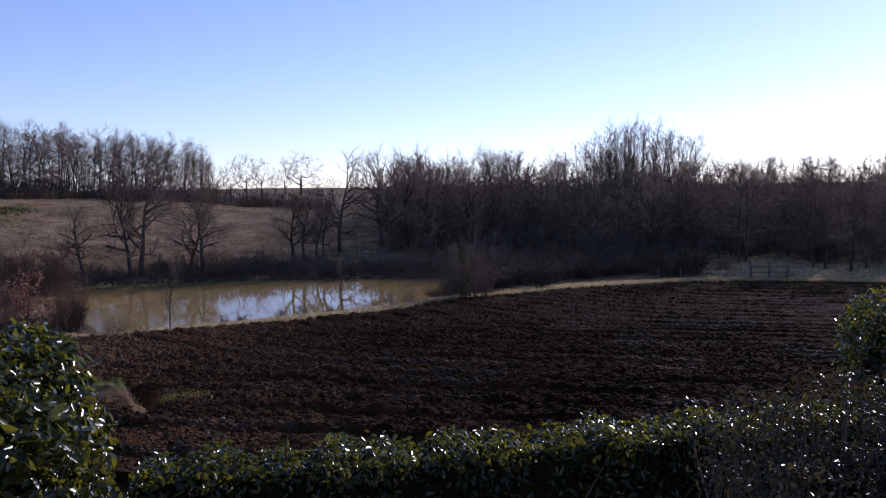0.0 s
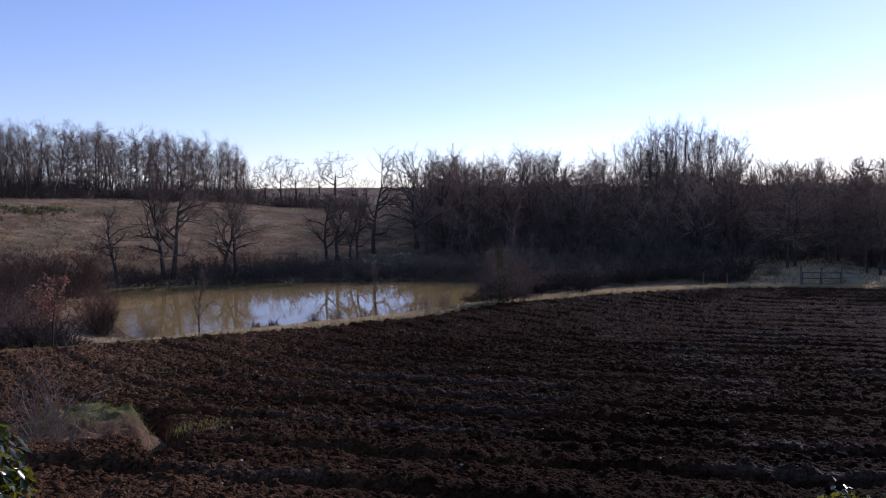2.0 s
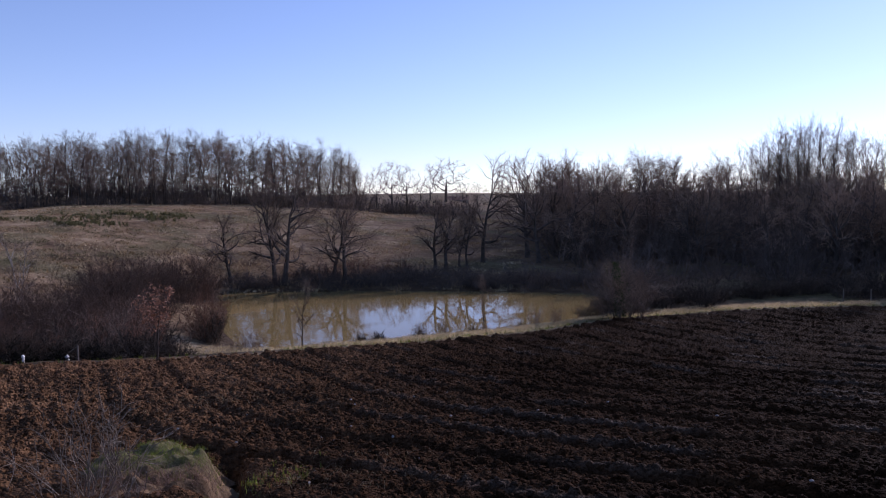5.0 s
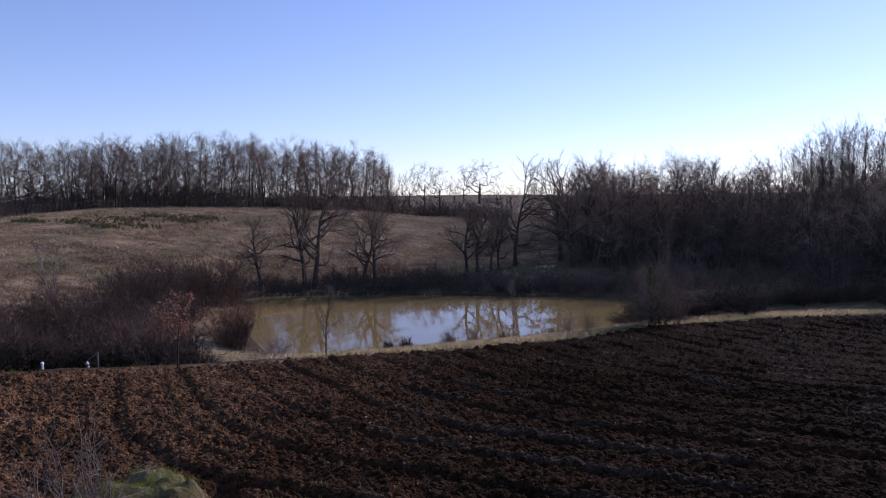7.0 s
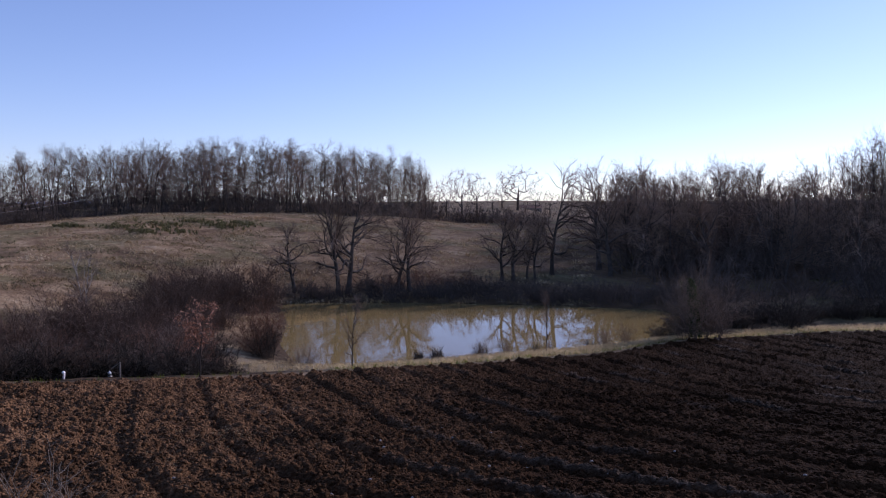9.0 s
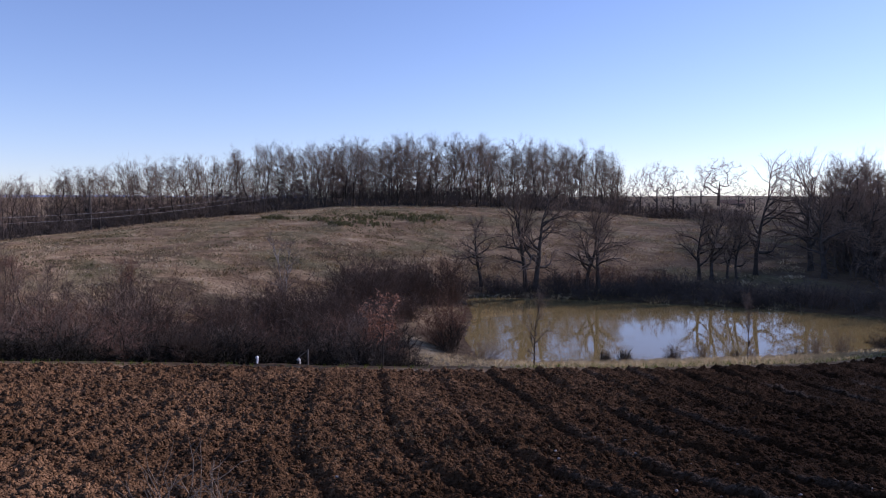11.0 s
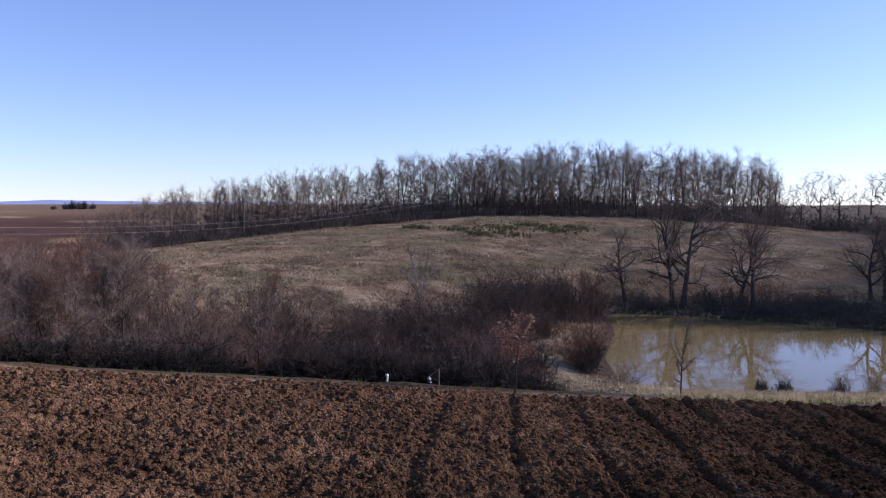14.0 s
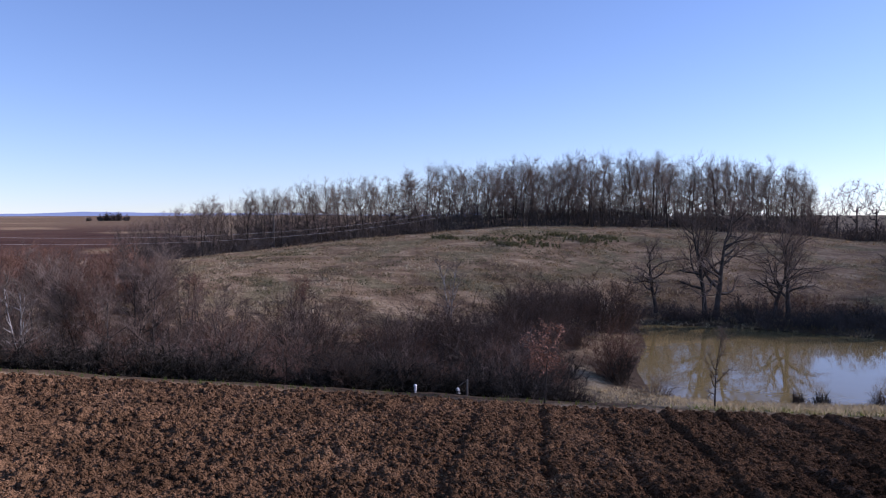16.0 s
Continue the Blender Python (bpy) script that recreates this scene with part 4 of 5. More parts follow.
for k in range(12):
    th = -9.4 + 8.0 * (k + 0.5) / 12 + R.uniform(-0.3, 0.3)
    x, y = polar(th, R.uniform(114, 128))
    h = 17.2 * math.sin(math.pi * (0.28 + 0.5 * (k + 0.5) / 12)) ** 0.5 * R.uniform(0.93, 1.04)
    plant("poplar", x, y, h, "tall pale-branched poplar rising above the wood", "poplar tree", "poplar clump", name="poplar_tree")
for th, d, h in ((-13.3, 88, 11), (-13.8, 89, 11), (-18.3, 87, 9), (-19.1, 86, 8.5), (-20.7, 85, 10), (-21.6, 87, 8.5), (-22.9, 86, 10), (-23.6, 87, 10)):
    x, y = polar(th, d)
    plant("wood_tree", x, y, h, "young bare tree on the grass beside the gate", "tree", "trees by the gate", wide=1.5, name="young_tree")

# clumps far off on the plain
for th, d, h in ((72.3, 1400, 12), (72.8, 1410, 15), (73.1, 1400, 13), (73.5, 1405, 15), (73.9, 1410, 12), (74.6, 1400, 9)):
    x, y = polar(th, d)
    plant("far_clump", x, y, h, "distant dark clump of trees on the plain", "tree", "far clumps", wide=0.8, name="far_tree", sink=1.5)

for k in range(34):
    th = -11 + 20 * (k + R.random()) / 26
    d = float(np.interp(th, [-11, -5, 2, 5, 9], [75.5, 70.5, 63, 60, 57])) + R.uniform(2.5, 6.5)
    x, y = polar(th, d)
    if line_distance(np.array([x]), np.array([y]), POND, True)[0] > 1.5:
        plant("dark_bush", x, y, R.uniform(1.2, 2.6), "dark leafless brush at the edge of the wood", "bush", "wood edge brush", wide=1.2, name="brush_bush")

# thicket between the field and the hill
for x, y, h, w, kind in [
        (-40.1, 34.2, 2.5, 1.77, 'dark_bush'), (-42.5, 32.3, 2.6, 1.31, 'dark_bush'), (-42.7, 29.8, 3.5, 1.23, 'red_bush'), (-43.7, 27.7, 3.2, 1.12, 'grey_bush'),
        (-38.5, 36.4, 2.8, 1.10, 'grey_bush'), (-36.0, 36.4, 2.8, 1.08, 'red_bush'), (-35.6, 41.4, 3.2, 0.98, 'grey_bush'), (-36.2, 39.3, 2.8, 0.79, 'dark_bush'),
        (-34.5, 42.6, 3.7, 1.03, 'red_bush'), (-35.2, 45.9, 2.0, 1.20, 'dark_bush'), (-40.1, 32.5, 1.9, 1.37, 'dark_bush'), (-38.5, 34.9, 2.1, 1.24, 'dark_bush')]:
    plant(kind, x, y, h, "tangled leafless thicket bush along the field edge", "bush", "thicket by the field", wide=w, name="thicket_bush")
for x, y, h, w, kind in [
        (-46.1, 49.2, 3.4, 1.11, 'round_bush'), (-45.9, 53.8, 5.3, 1.0, 'round_bush'), (-43.5, 49.0, 3.4, 0.99, 'round_bush'), (-47.6, 64.3, 5.0, 1.11, 'round_bush'),
        (-46.3, 57.5, 4.3, 1.08, 'round_bush'), (-47.3, 67.1, 4.3, 0.83, 'round_bush'), (-42.6, 55.4, 2.2, 1.36, 'round_bush'), (-47.4, 44.6, 3.4, 1.43, 'grey_bush'),
        (-49.3, 36.6, 4.7, 1.0, 'round_bush'), (-47.4, 41.2, 2.3, 1.80, 'red_bush'), (-48.7, 31.2, 4.5, 0.97, 'grey_bush'), (-40.4, 49.3, 2.9, 1.02, 'round_bush')]:
    plant(kind, x, y, h, "tangled leafless thicket bush between pond and hill", "bush", "thicket by the pond", wide=w, name="thicket_bush")
for x, y, h, w, kind in [
        (-43.1, 28.3, 3.6, 1.14, 'red_bush'), (-42.6, 24.2, 2.6, 1.62, 'grey_bush'), (-43.9, 26.5, 2.7, 0.94, 'dark_bush'), (-48.6, 35.3, 5.0, 0.81, 'grey_bush'),
        (-44.0, 19.2, 3.2, 0.88, 'grey_bush'), (-45.3, 22.4, 2.3, 1.49, 'grey_bush'), (-44.7, 20.9, 1.9, 1.64, 'dark_bush'), (-42.1, 22.7, 1.9, 1.56, 'dark_bush'),
        (-41.4, 29.7, 2.9, 1.08, 'grey_bush'), (-45.7, 27.5, 4.0, 1.03, 'grey_bush'), (-42.7, 33.6, 2.3, 1.62, 'red_bush'), (-44.4, 17.0, 3.0, 1.25, 'grey_bush')]:
    plant(kind, x, y, h, "tangled leafless thicket bush at the ditch", "bush", "thicket by the ditch", wide=w, name="thicket_bush")
for k in range(30):
    th = 47 + 43 * (k + R.random()) / 30
    x, y = polar(th, R.uniform(54, 64) - 0.12 * (th - 47))
    plant(R.choice(("grey_bush", "grey_bush", "red_bush")), x, y, R.uniform(1.6, 2.8), "low leafless scrub at the foot of the hill", "bush", "scrub below the hill", name="scrub_bush")
for k in range(14):
    th = 75 + 22 * (k + R.random()) / 14
    x, y = polar(th, R.uniform(43, 60))
    plant(R.choice(("thin_tree", "grey_bush")), x, y, R.uniform(3.5, 6), "slender bare tree growing out of the thicket", "tree", "thicket trees", name="thin_tree")
for x, y, h in [
        (-47.0, 19.8, 5.9), (-47.7, 21.1, 5.5), (-48.4, 22.5, 6.3), (-45.2, 22.9, 5.8), (-49.6, 25.5, 6.9), (-50.3, 26.4, 7.2),
        (-47.3, 25.9, 6.7), (-51.5, 28.9, 5.4), (-49.1, 29.7, 4.8), (-50.5, 31.4, 5.2), (-49.1, 19.1, 4.9), (-48.4, 17.6, 5.9),
        (-54.2, 30.5, 5.6), (-57.3, 35.9, 3.3)]:
    plant("thin_tree", x, y, h, "slender bare tree growing out of the thicket", "tree", "thicket trees", name="thin_tree")
for x, y, h in ((-50.5, 58.0, 4.6), (-52.0, 62.0, 4.2), (-49.0, 47.0, 4.0), (-44.6, 46.0, 3.6), (-51.5, 66.5, 3.8), (-41.5, 44.0, 3.2), (-44.5, 40.0, 3.4), (-38.8, 46.8, 2.8), (-37.6, 43.2, 2.6)):
    plant("round_bush", x, y, h, "dense rounded brown leafless bush in the thicket", "bush", "thicket by the pond", wide=R.uniform(0.95, 1.15), name="thicket_bush")
# russet young wood beyond the ditch, below the far plain
for k in range(34):
    th = 70 + 20 * (k + R.random()) / 34
    x, y = polar(th, R.uniform(68, 92))
    plant("russet_tree", x, y, R.uniform(3.6, 4.9), "young tree holding withered russet leaves below the plain", "tree", "russet young wood", wide=1.2, name="young_tree")
# reddish young growth over the ditch, and a dense dark row at the ploughing's edge
for k in range(26):
    th = 66 + 24 * (k + R.random()) / 26
    x, y = polar(th, R.uniform(47, 60))
    plant(R.choice(("red_tree", "red_tree", "thin_tree")), x, y, R.uniform(4.8, 6.8), "slender reddish-twigged young tree above the ditch", "tree", "young trees at the ditch", name="thin_tree")
# mostly dark_bush: its dark colour doubles as shade at the thicket's foot
for k in range(72):
    u = (k + R.random()) / 72
    x, y = float(np.interp(u, [0, 0.35, 0.7, 1], [-41.5, -35.6, -31.2, -27.4])), float(np.interp(u, [0, 0.35, 0.7, 1], [12, 21.5, 30.5, 38.5]))
    o = R.uniform(1.0, 3.6)
    plant(R.choice(("dark_bush", "dark_bush", "dark_bush", "dark_bush", "round_bush", "red_bush")), x - 0.88 * o, y + 0.47 * o, R.uniform(1.1, 2.3), "dense rounded leafless bush overhanging the ditch", "bush", "ditch bushes", wide=R.uniform(1.0, 1.3), name="ditch_bush")
# low near-black bushes added to make the band of shade along the ditch
for k in range(46):
    u = (k + R.random()) / 46
    x, y = float(np.interp(u, [0, 0.35, 0.7, 1], [-41.5, -35.6, -31.2, -27.4])), float(np.interp(u, [0, 0.35, 0.7, 1], [12, 21.5, 30.5, 38.5]))
    o = R.uniform(1.3, 2.2)
    plant("shade_bush", x - 0.88 * o, y + 0.47 * o, R.uniform(0.7, 1.5), "low near-black bush added as shade on the ditch's edge", "bush", "ditch brambles", wide=R.uniform(1.2, 1.7), name="ditch_shade_bush")
plant("birch", -54.7, 53.4, 6.2, "pale-stemmed birch standing in the thicket", "birch tree", "birches", 0, name="birch_tree")
plant("birch", -45.1, 19.1, 5.8, "white-barked birch leaning at the field edge", "birch tree", "birches", 1, name="birch_tree")

# single shrubs round the pond
for x, y, h in ((-43.5, 84.6, 2.6), (-40.0, 86.0, 3.2), (-38.0, 86.8, 2.4), (-36, 87.5, 2.8)):
    plant("red_bush", x, y, h, "russet leafless brush at the oaks' feet", "bush", "far bank brush", wide=1.2, name="brush_bush")
plant("round_willow", -35.2, 50.6, 4.0, "rounded reddish leafless willow bush by the water", "bush", name="willow_bush", wide=0.85)
plant("dark_bush", -34.0, 50.0, 2.4, "dark tangled bush under the willow", "bush", name="willow_bush", wide=0.6)
plant("sapling", -23.0, 42.6, 4.0, "slim bare sapling with a crooked stem on the bank", "sapling", variant=0, name="bank_sapling", wide=0.75)
plant("sapling", -16.6, 55.6, 4.2, "slim bare sapling with upright twigs on the bank", "sapling", variant=1, wide=0.5, name="bank_sapling")
plant("hazel", -8.5, 65.3, 5.6, "many-stemmed hazel clad in ivy at the field edge", "hazel tree", name="ivy_hazel")
plant("grey_bush", -30.6, 49.0, 1.5, "low spreading leafless shrub at the water's edge", "bush", "waterside shrubs", wide=1.3, name="waterside_shrub")
for x, y, h in ((-21.6, 56.9, 1.3), (-20.3, 57.9, 1.2), (-17.5, 59.4, 0.9), (-14.3, 61.5, 1.6), (-13.2, 63.5, 1.7), (-11.8, 66.5, 1.3)):
    plant("grey_bush", x, y, h, "small leafless shrub on the pond bank", "bush", "waterside shrubs", wide=0.7, name="waterside_shrub")
plant("russet_tree", -65.5, 45.1, 2.6, "orange-red dogwood bush on the hillside", "bush", name="dogwood_bush", wide=0.9)
for th, d, h in ((-12.5, 84, 1.6), (-9, 84, 1.4), (-5, 84, 1.5), (-2, 82, 1.8), (0.5, 80, 1.6), (3, 78, 1.5)):
    x, y = polar(th, d)
    plant("grey_bush", x, y, h, "low leafless shrub on the verge", "bush", "verge shrubs", wide=1.1, name="verge_shrub")

# ---- ivy on the hazel, withered leaves on a young oak ----
rng = np.random.default_rng(3)


def joined(name, v, f, mat, parent, label=""):
    return part_mesh(name, mesh_of(name, v, f, mat), parent, label, kind="stuff")


hz = ground(-8.5, 65.3)
ivy = thing("ivy", Matrix.Translation((-8.7, 65.2, hz)), "dark evergreen ivy climbing the hazel stems", "ivy")
k = 1500
iz = rng.uniform(0.2, 4.3, k)
ia = rng.uniform(0, 2 * math.pi, k)
ir = rng.uniform(0.15, 0.5, k) * (1.1 - 0.12 * iz) + 0.5 * (rng.random(k) < 0.15)
ic = np.column_stack([np.cos(ia) * ir - 0.1 * iz, np.sin(ia) * ir, iz])
joined("foliage", *leaf_cloud(rng, ic, np.column_stack([np.cos(ia), np.sin(ia), 0.3 + 0 * ia]), 0.14), IVY, ivy)

w, c = grow_dome(650, 3.9, 1.0, 0.3, 80, 0.035, 10, 0.25, 0.005, jitter=0.1, rise=0.6, sides=5)
young = thing("young_oak", Matrix.Translation((-26.9, 35.6, ground(-26.9, 35.6))), "young oak holding withered russet leaves", "tree")
part_mesh("trunk", w.mesh("young_oak_trunk", BARK), young)
part_mesh("crown", c.mesh("young_oak_crown", TWIG), young, kind="stuff")
cv = np.array(c.v)
lc = cv[rng.integers(0, len(cv), 900)] + rng.normal(0, 0.05, (900, 3))
lc = lc[lc[:, 2] > 1.0]
joined("foliage", *leaf_cloud(rng, lc, np.tile((0, 0, 1.0), (len(lc), 1)), 0.13, flop=1.5), DRY_LEAF, young, "withered russet leaves")

# ---- laurel hedge and garden shrubs ----
LEAF_ONE = {}


def leaf_mesh(mat, size, seed):
    key = (mat.name, seed)
    if key not in LEAF_ONE:
        g = np.random.default_rng(seed)
        v, f = leaf_cloud(g, np.zeros((1, 3)), np.array([[0, 0, 1.0]]), size, flop=0.01)
        LEAF_ONE[key] = mesh_of("leaf", v, f, mat)
    return LEAF_ONE[key]


def leafy(name, label, category, place, surface, count, size, mat, loose, seed, bough_count=60, inner=None):
    """A dense evergreen: boughs inside, a joined mass of leaves, and the outermost leaves one by one. surface(g, n) gives points and outward ways."""
    g = np.random.default_rng(seed)
    ob = thing(name, Matrix.Translation(place), label, category)
    t = Tubes()
    pts, out = surface(g, bough_count)
    for p, o in zip(pts, out):
        root = np.array([p[0] * 0.8, p[1] * 0.6, 0.0])
        b, _ = bent(g, root, p - o * 0.1 - root, np.linalg.norm(p - root) * 0.97, 4, 0.08)
        t.add(b, [0.016, 0.013, 0.01, 0.007, 0.004], 4)
    part_mesh("bough", t.mesh(name + "_bough", BARK), ob, kind="stuff")
    # added opaque shell: blocks the sun and gives the dark between leaves
    if inner:
        part_mesh("shade_shell", mesh_of(name + "_inner", *inner, SHADE_CORE), ob, "near-black shell standing in for the shade among the leaves")
    pts, out = surface(g, count)
    depth = g.uniform(0, 1, (count, 1)) ** 1.5 * 0.28
    joined("foliage", *leaf_cloud(g, pts - out * depth, out + np.array([0, 0, 0.35]), size, flop=0.75), mat, ob)
    pts, out = surface(g, loose)
    for p, o in zip(pts, out):
        if o[2] < -0.2:
            continue
        lf = part_mesh("leaf", leaf_mesh(mat, size * 1.1, int(g.integers(0, 4))), ob)
        q = Vector(o + g.normal(0, 0.6, 3) + np.array([0, 0, 0.4])).to_track_quat('Z', 'Y')
        lf.matrix_basis = Matrix.Translation(Vector(p + o * 0.02)) @ q.to_matrix().to_4x4() @ Matrix.Rotation(g.uniform(0, 6.28), 4, 'Z')
    return ob


def hedge_surface(path, half, height):
    path = [np.array(p, float) for p in path]
    seg = [np.linalg.norm(b - a) for a, b in zip(path, path[1:])]

    def surface(g, n):
        pts, outs = [], []
        for _ in range(n):
            s = g.uniform(0, sum(seg))
            k = 0
            while s > seg[k] and k < len(seg) - 1:
                s -= seg[k]
                k += 1
            p = path[k] + (path[k + 1] - path[k]) * min(1, s / seg[k])
            d = (path[k + 1] - path[k]) / seg[k]
            nrm = np.array([d[1], -d[0]])
            lump = 0.06 * math.sin(p[0] * 5.1) + 0.05 * math.sin(p[0] * 11.7 + 1)
            u = g.random()
            if u < 0.45:
                pts.append((*(p + nrm * g.uniform(-half, half)), height + lump + g.normal(0, 0.03)))
                outs.append((*(nrm * 0.2), 1.0))
            else:
                side = 1 if u < 0.85 else -1
                z = height * g.uniform(0.05, 1) ** 0.7
                pts.append((*(p + nrm * side * (half + lump * 0.6)), z))
                outs.append((*(nrm * side), 0.25))
        return np.array(pts), np.array(outs)
    return surface


def hedge_shade_core(path, half, height):
    """A closed, light-proof shell added inside a clipped hedge to give its inner shade."""
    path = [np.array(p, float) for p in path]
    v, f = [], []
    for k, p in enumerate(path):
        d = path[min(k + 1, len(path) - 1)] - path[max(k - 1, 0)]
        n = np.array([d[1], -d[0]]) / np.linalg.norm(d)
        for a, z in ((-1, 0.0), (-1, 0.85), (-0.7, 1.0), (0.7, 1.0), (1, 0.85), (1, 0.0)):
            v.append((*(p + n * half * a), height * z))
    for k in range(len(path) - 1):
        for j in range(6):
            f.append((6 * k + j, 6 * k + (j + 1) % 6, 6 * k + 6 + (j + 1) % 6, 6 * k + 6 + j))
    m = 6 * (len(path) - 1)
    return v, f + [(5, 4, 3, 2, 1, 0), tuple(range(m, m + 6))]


# the same added shade shell, shaped for a rounded bush
def dome_shade_core(rx, ry, h, share=0.78, square=1.0):
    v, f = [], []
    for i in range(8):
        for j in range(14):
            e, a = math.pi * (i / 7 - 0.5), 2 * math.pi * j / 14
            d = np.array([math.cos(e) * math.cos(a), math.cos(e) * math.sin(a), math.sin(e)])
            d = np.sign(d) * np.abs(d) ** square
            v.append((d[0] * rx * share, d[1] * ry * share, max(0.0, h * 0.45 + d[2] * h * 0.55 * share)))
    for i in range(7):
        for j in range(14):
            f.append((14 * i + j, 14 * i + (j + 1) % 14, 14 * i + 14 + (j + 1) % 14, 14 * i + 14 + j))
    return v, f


def dome_surface(rx, ry, h, lumps=7, rough=0.12, seed=1, square=1.0):
    gl = np.random.default_rng(seed)
    bumps = gl.normal(0, 1, (lumps, 3))
    bumps[:, 2] = np.abs(bumps[:, 2])
    bumps /= np.linalg.norm(bumps, axis=1)[:, None]

    def surface(g, n):
        d = g.normal(0, 1, (n, 3))
        d[:, 2] = np.abs(d[:, 2]) * 1.1 - 0.25
        d /= np.linalg.norm(d, axis=1)[:, None]
        near = (d @ bumps.T).max(1)
        r = (1 - rough) + rough * 1.6 * np.clip((near - 0.75) / 0.25, 0, 1) + g.normal(0, 0.03, n)
        q = np.sign(d) * np.abs(d) ** square
        p = np.column_stack([q[:, 0] * rx, q[:, 1] * ry, h * 0.45 + q[:, 2] * h * 0.55]) * np.column_stack([r, r, r ** 0.5])
        p[:, 2] = np.maximum(p[:, 2], 0.05)
        return p, d
    return surface


HEDGE = [(-2.83, -1.0), (-1.53, -0.54), (0.0, 0.0), (1.22, 0.51), (2.62, 1.12), (5.0, 2.1)]
leafy("laurel_hedge", "clipped cherry laurel hedge with glossy green leaves", "hedge", (-1.3, 7.88, 6.55),
      hedge_surface(HEDGE, 0.36, 0.9), 15000, 0.085, LAUREL, 290, 31, inner=hedge_shade_core(HEDGE, 0.27, 0.78))
leafy("laurel_bush", "tall cherry laurel bush with glossy sunlit leaves", "bush", (-5.25, 5.5, 6.75), dome_surface(1.75, 1.0, 2.2, seed=4, square=0.7), 9000, 0.115, LAUREL, 260, 32,
      inner=dome_shade_core(1.75, 1.0, 2.2, 0.76, 0.7))
leafy("cotoneaster_bush", "loose dark cotoneaster bush with small glinting leaves", "bush", (2.2, 6.0, 6.85), dome_surface(1.15, 0.9, 1.75, 9, 0.3, seed=6, square=0.85), 9000, 0.05, SHRUB_LEAF, 160, 33, 200,
      inner=dome_shade_core(1.15, 0.9, 1.75, 0.5))
leafy("cotoneaster_bush", "sprawling dark cotoneaster bush in front of the hedge", "bush", (3.35, 6.5, 6.85), dome_surface(0.95, 0.9, 2.0, 9, 0.3, seed=7, square=0.85), 7000, 0.05, SHRUB_LEAF, 100, 34, 160,
      inner=dome_shade_core(0.95, 0.9, 2.0, 0.5))
leafy("laurel_bush", "tall dark laurel bush beside the garden hedge", "bush", (5.25, 12.0, 6.0), dome_surface(1.5, 1.0, 2.65, seed=8, square=0.75), 8000, 0.09, LAUREL, 80, 35, inner=dome_shade_core(1.5, 1.0, 2.65, 0.78, 0.75))

# ---- unploughed mound with shoots ----
mx, my = -10.65, 15.7
mv, mf, MX, MY = sheet(np.linspace(-3.4, 3.0, 90), np.linspace(-3.4, 3.4, 90), lambda x, y: 0 * x)
MU, MV = 0.8 * MX + 0.61 * MY, 0.8 * MY - 0.61 * MX
rr = np.hypot(MU / 1.3, MV / 2.7) + 0.55 * (fbm(MX * 1.3 + 5, MY * 1.3 + 5, 90) - 0.5)
lift = step(1.2, 0.62, rr)
MZ = field_z(MX + mx, MY + my) - 0.4 + lift * (0.36 + 0.3 * step(-2.2, 0.2, MV) + 0.4 * (fbm(MX * 2.3, MY * 2.3, 95) - 0.5) + 0.25 * (fbm(MX * 1.2, MY * 1.2, 91) - 0.5) + 0.34 * (fbm(MX * 5, MY * 5, 92) - 0.5))
mv = np.stack([MX + mx, MY + my, MZ], -1).reshape(-1, 3)
mound_me = mesh_of("mound", mv, mf[(lift.ravel()[mf] > 0.02).any(1)], LAND, False)
mgreen = 0.85 * step(-0.8, 0.0, MV + 1.2 * (fbm(MX, MY, 93) - 0.5)) * step(0.95, 0.6, rr)
mc = np.stack([0.6 * step(0.5, 0.75, fbm(MX * 2, MY * 2, 94) + 0.25), mgreen, 0 * MX, 1 + 0 * MX], -1).reshape(-1, 4)
at = mound_me.color_attributes.new("cover", 'FLOAT_COLOR', 'POINT')
at.data.foreach_set("color", np.ascontiguousarray(mc, dtype=np.float32).ravel())
tagged(new("grass_mound", mound_me), "unploughed mound of turf and dead grass in the field", "mound", kind="structure")


def mound_z(x, y):
    i = np.clip(((y - my + 3.4) / 6.8 * 89).round().astype(int), 0, 89)
    j = np.clip(((x - mx + 3.4) / 6.4 * 89).round().astype(int), 0, 89)
    return MZ[i, j]


def scatter_blades(name, label, xy, z, height, mat, **kw):
    v, f = blades(rng, xy, z, height, **kw)
    return tagged(new(name, mesh_of(name, v, f, mat)), label, "grass", kind="stuff")


n = 8000
pm = np.column_stack([rng.uniform(-2.3, 2.3, n), rng.uniform(-2.7, 2.7, n)])
pu, pv = 0.8 * pm[:, 0] + 0.61 * pm[:, 1], 0.8 * pm[:, 1] - 0.61 * pm[:, 0]
fit = (np.hypot(pu / 1.3, pv / 2.7) < 0.92) & (fbm(pm[:, 0] * 1.8, pm[:, 1] * 1.8, 97) > 0.4)
pm, pv = pm[fit], pv[fit]
isg = pv + rng.normal(0, 0.4, len(pm)) > -0.35
for sel, nm, lb, mt, ht in ((isg, "mound_grass", "short green grass on the mound", GREEN_BLADE, 0.08), (~isg, "mound_straw", "matted dead grass on the mound's bank", DEAD, 0.11)):
    q = pm[sel] + (mx, my)
    scatter_blades(nm, lb, q, mound_z(q[:, 0], q[:, 1]) - 0.01, np.full(len(q), ht), mt, lean=1.8 if mt is DEAD else 0.7, per=3, width=0.012)
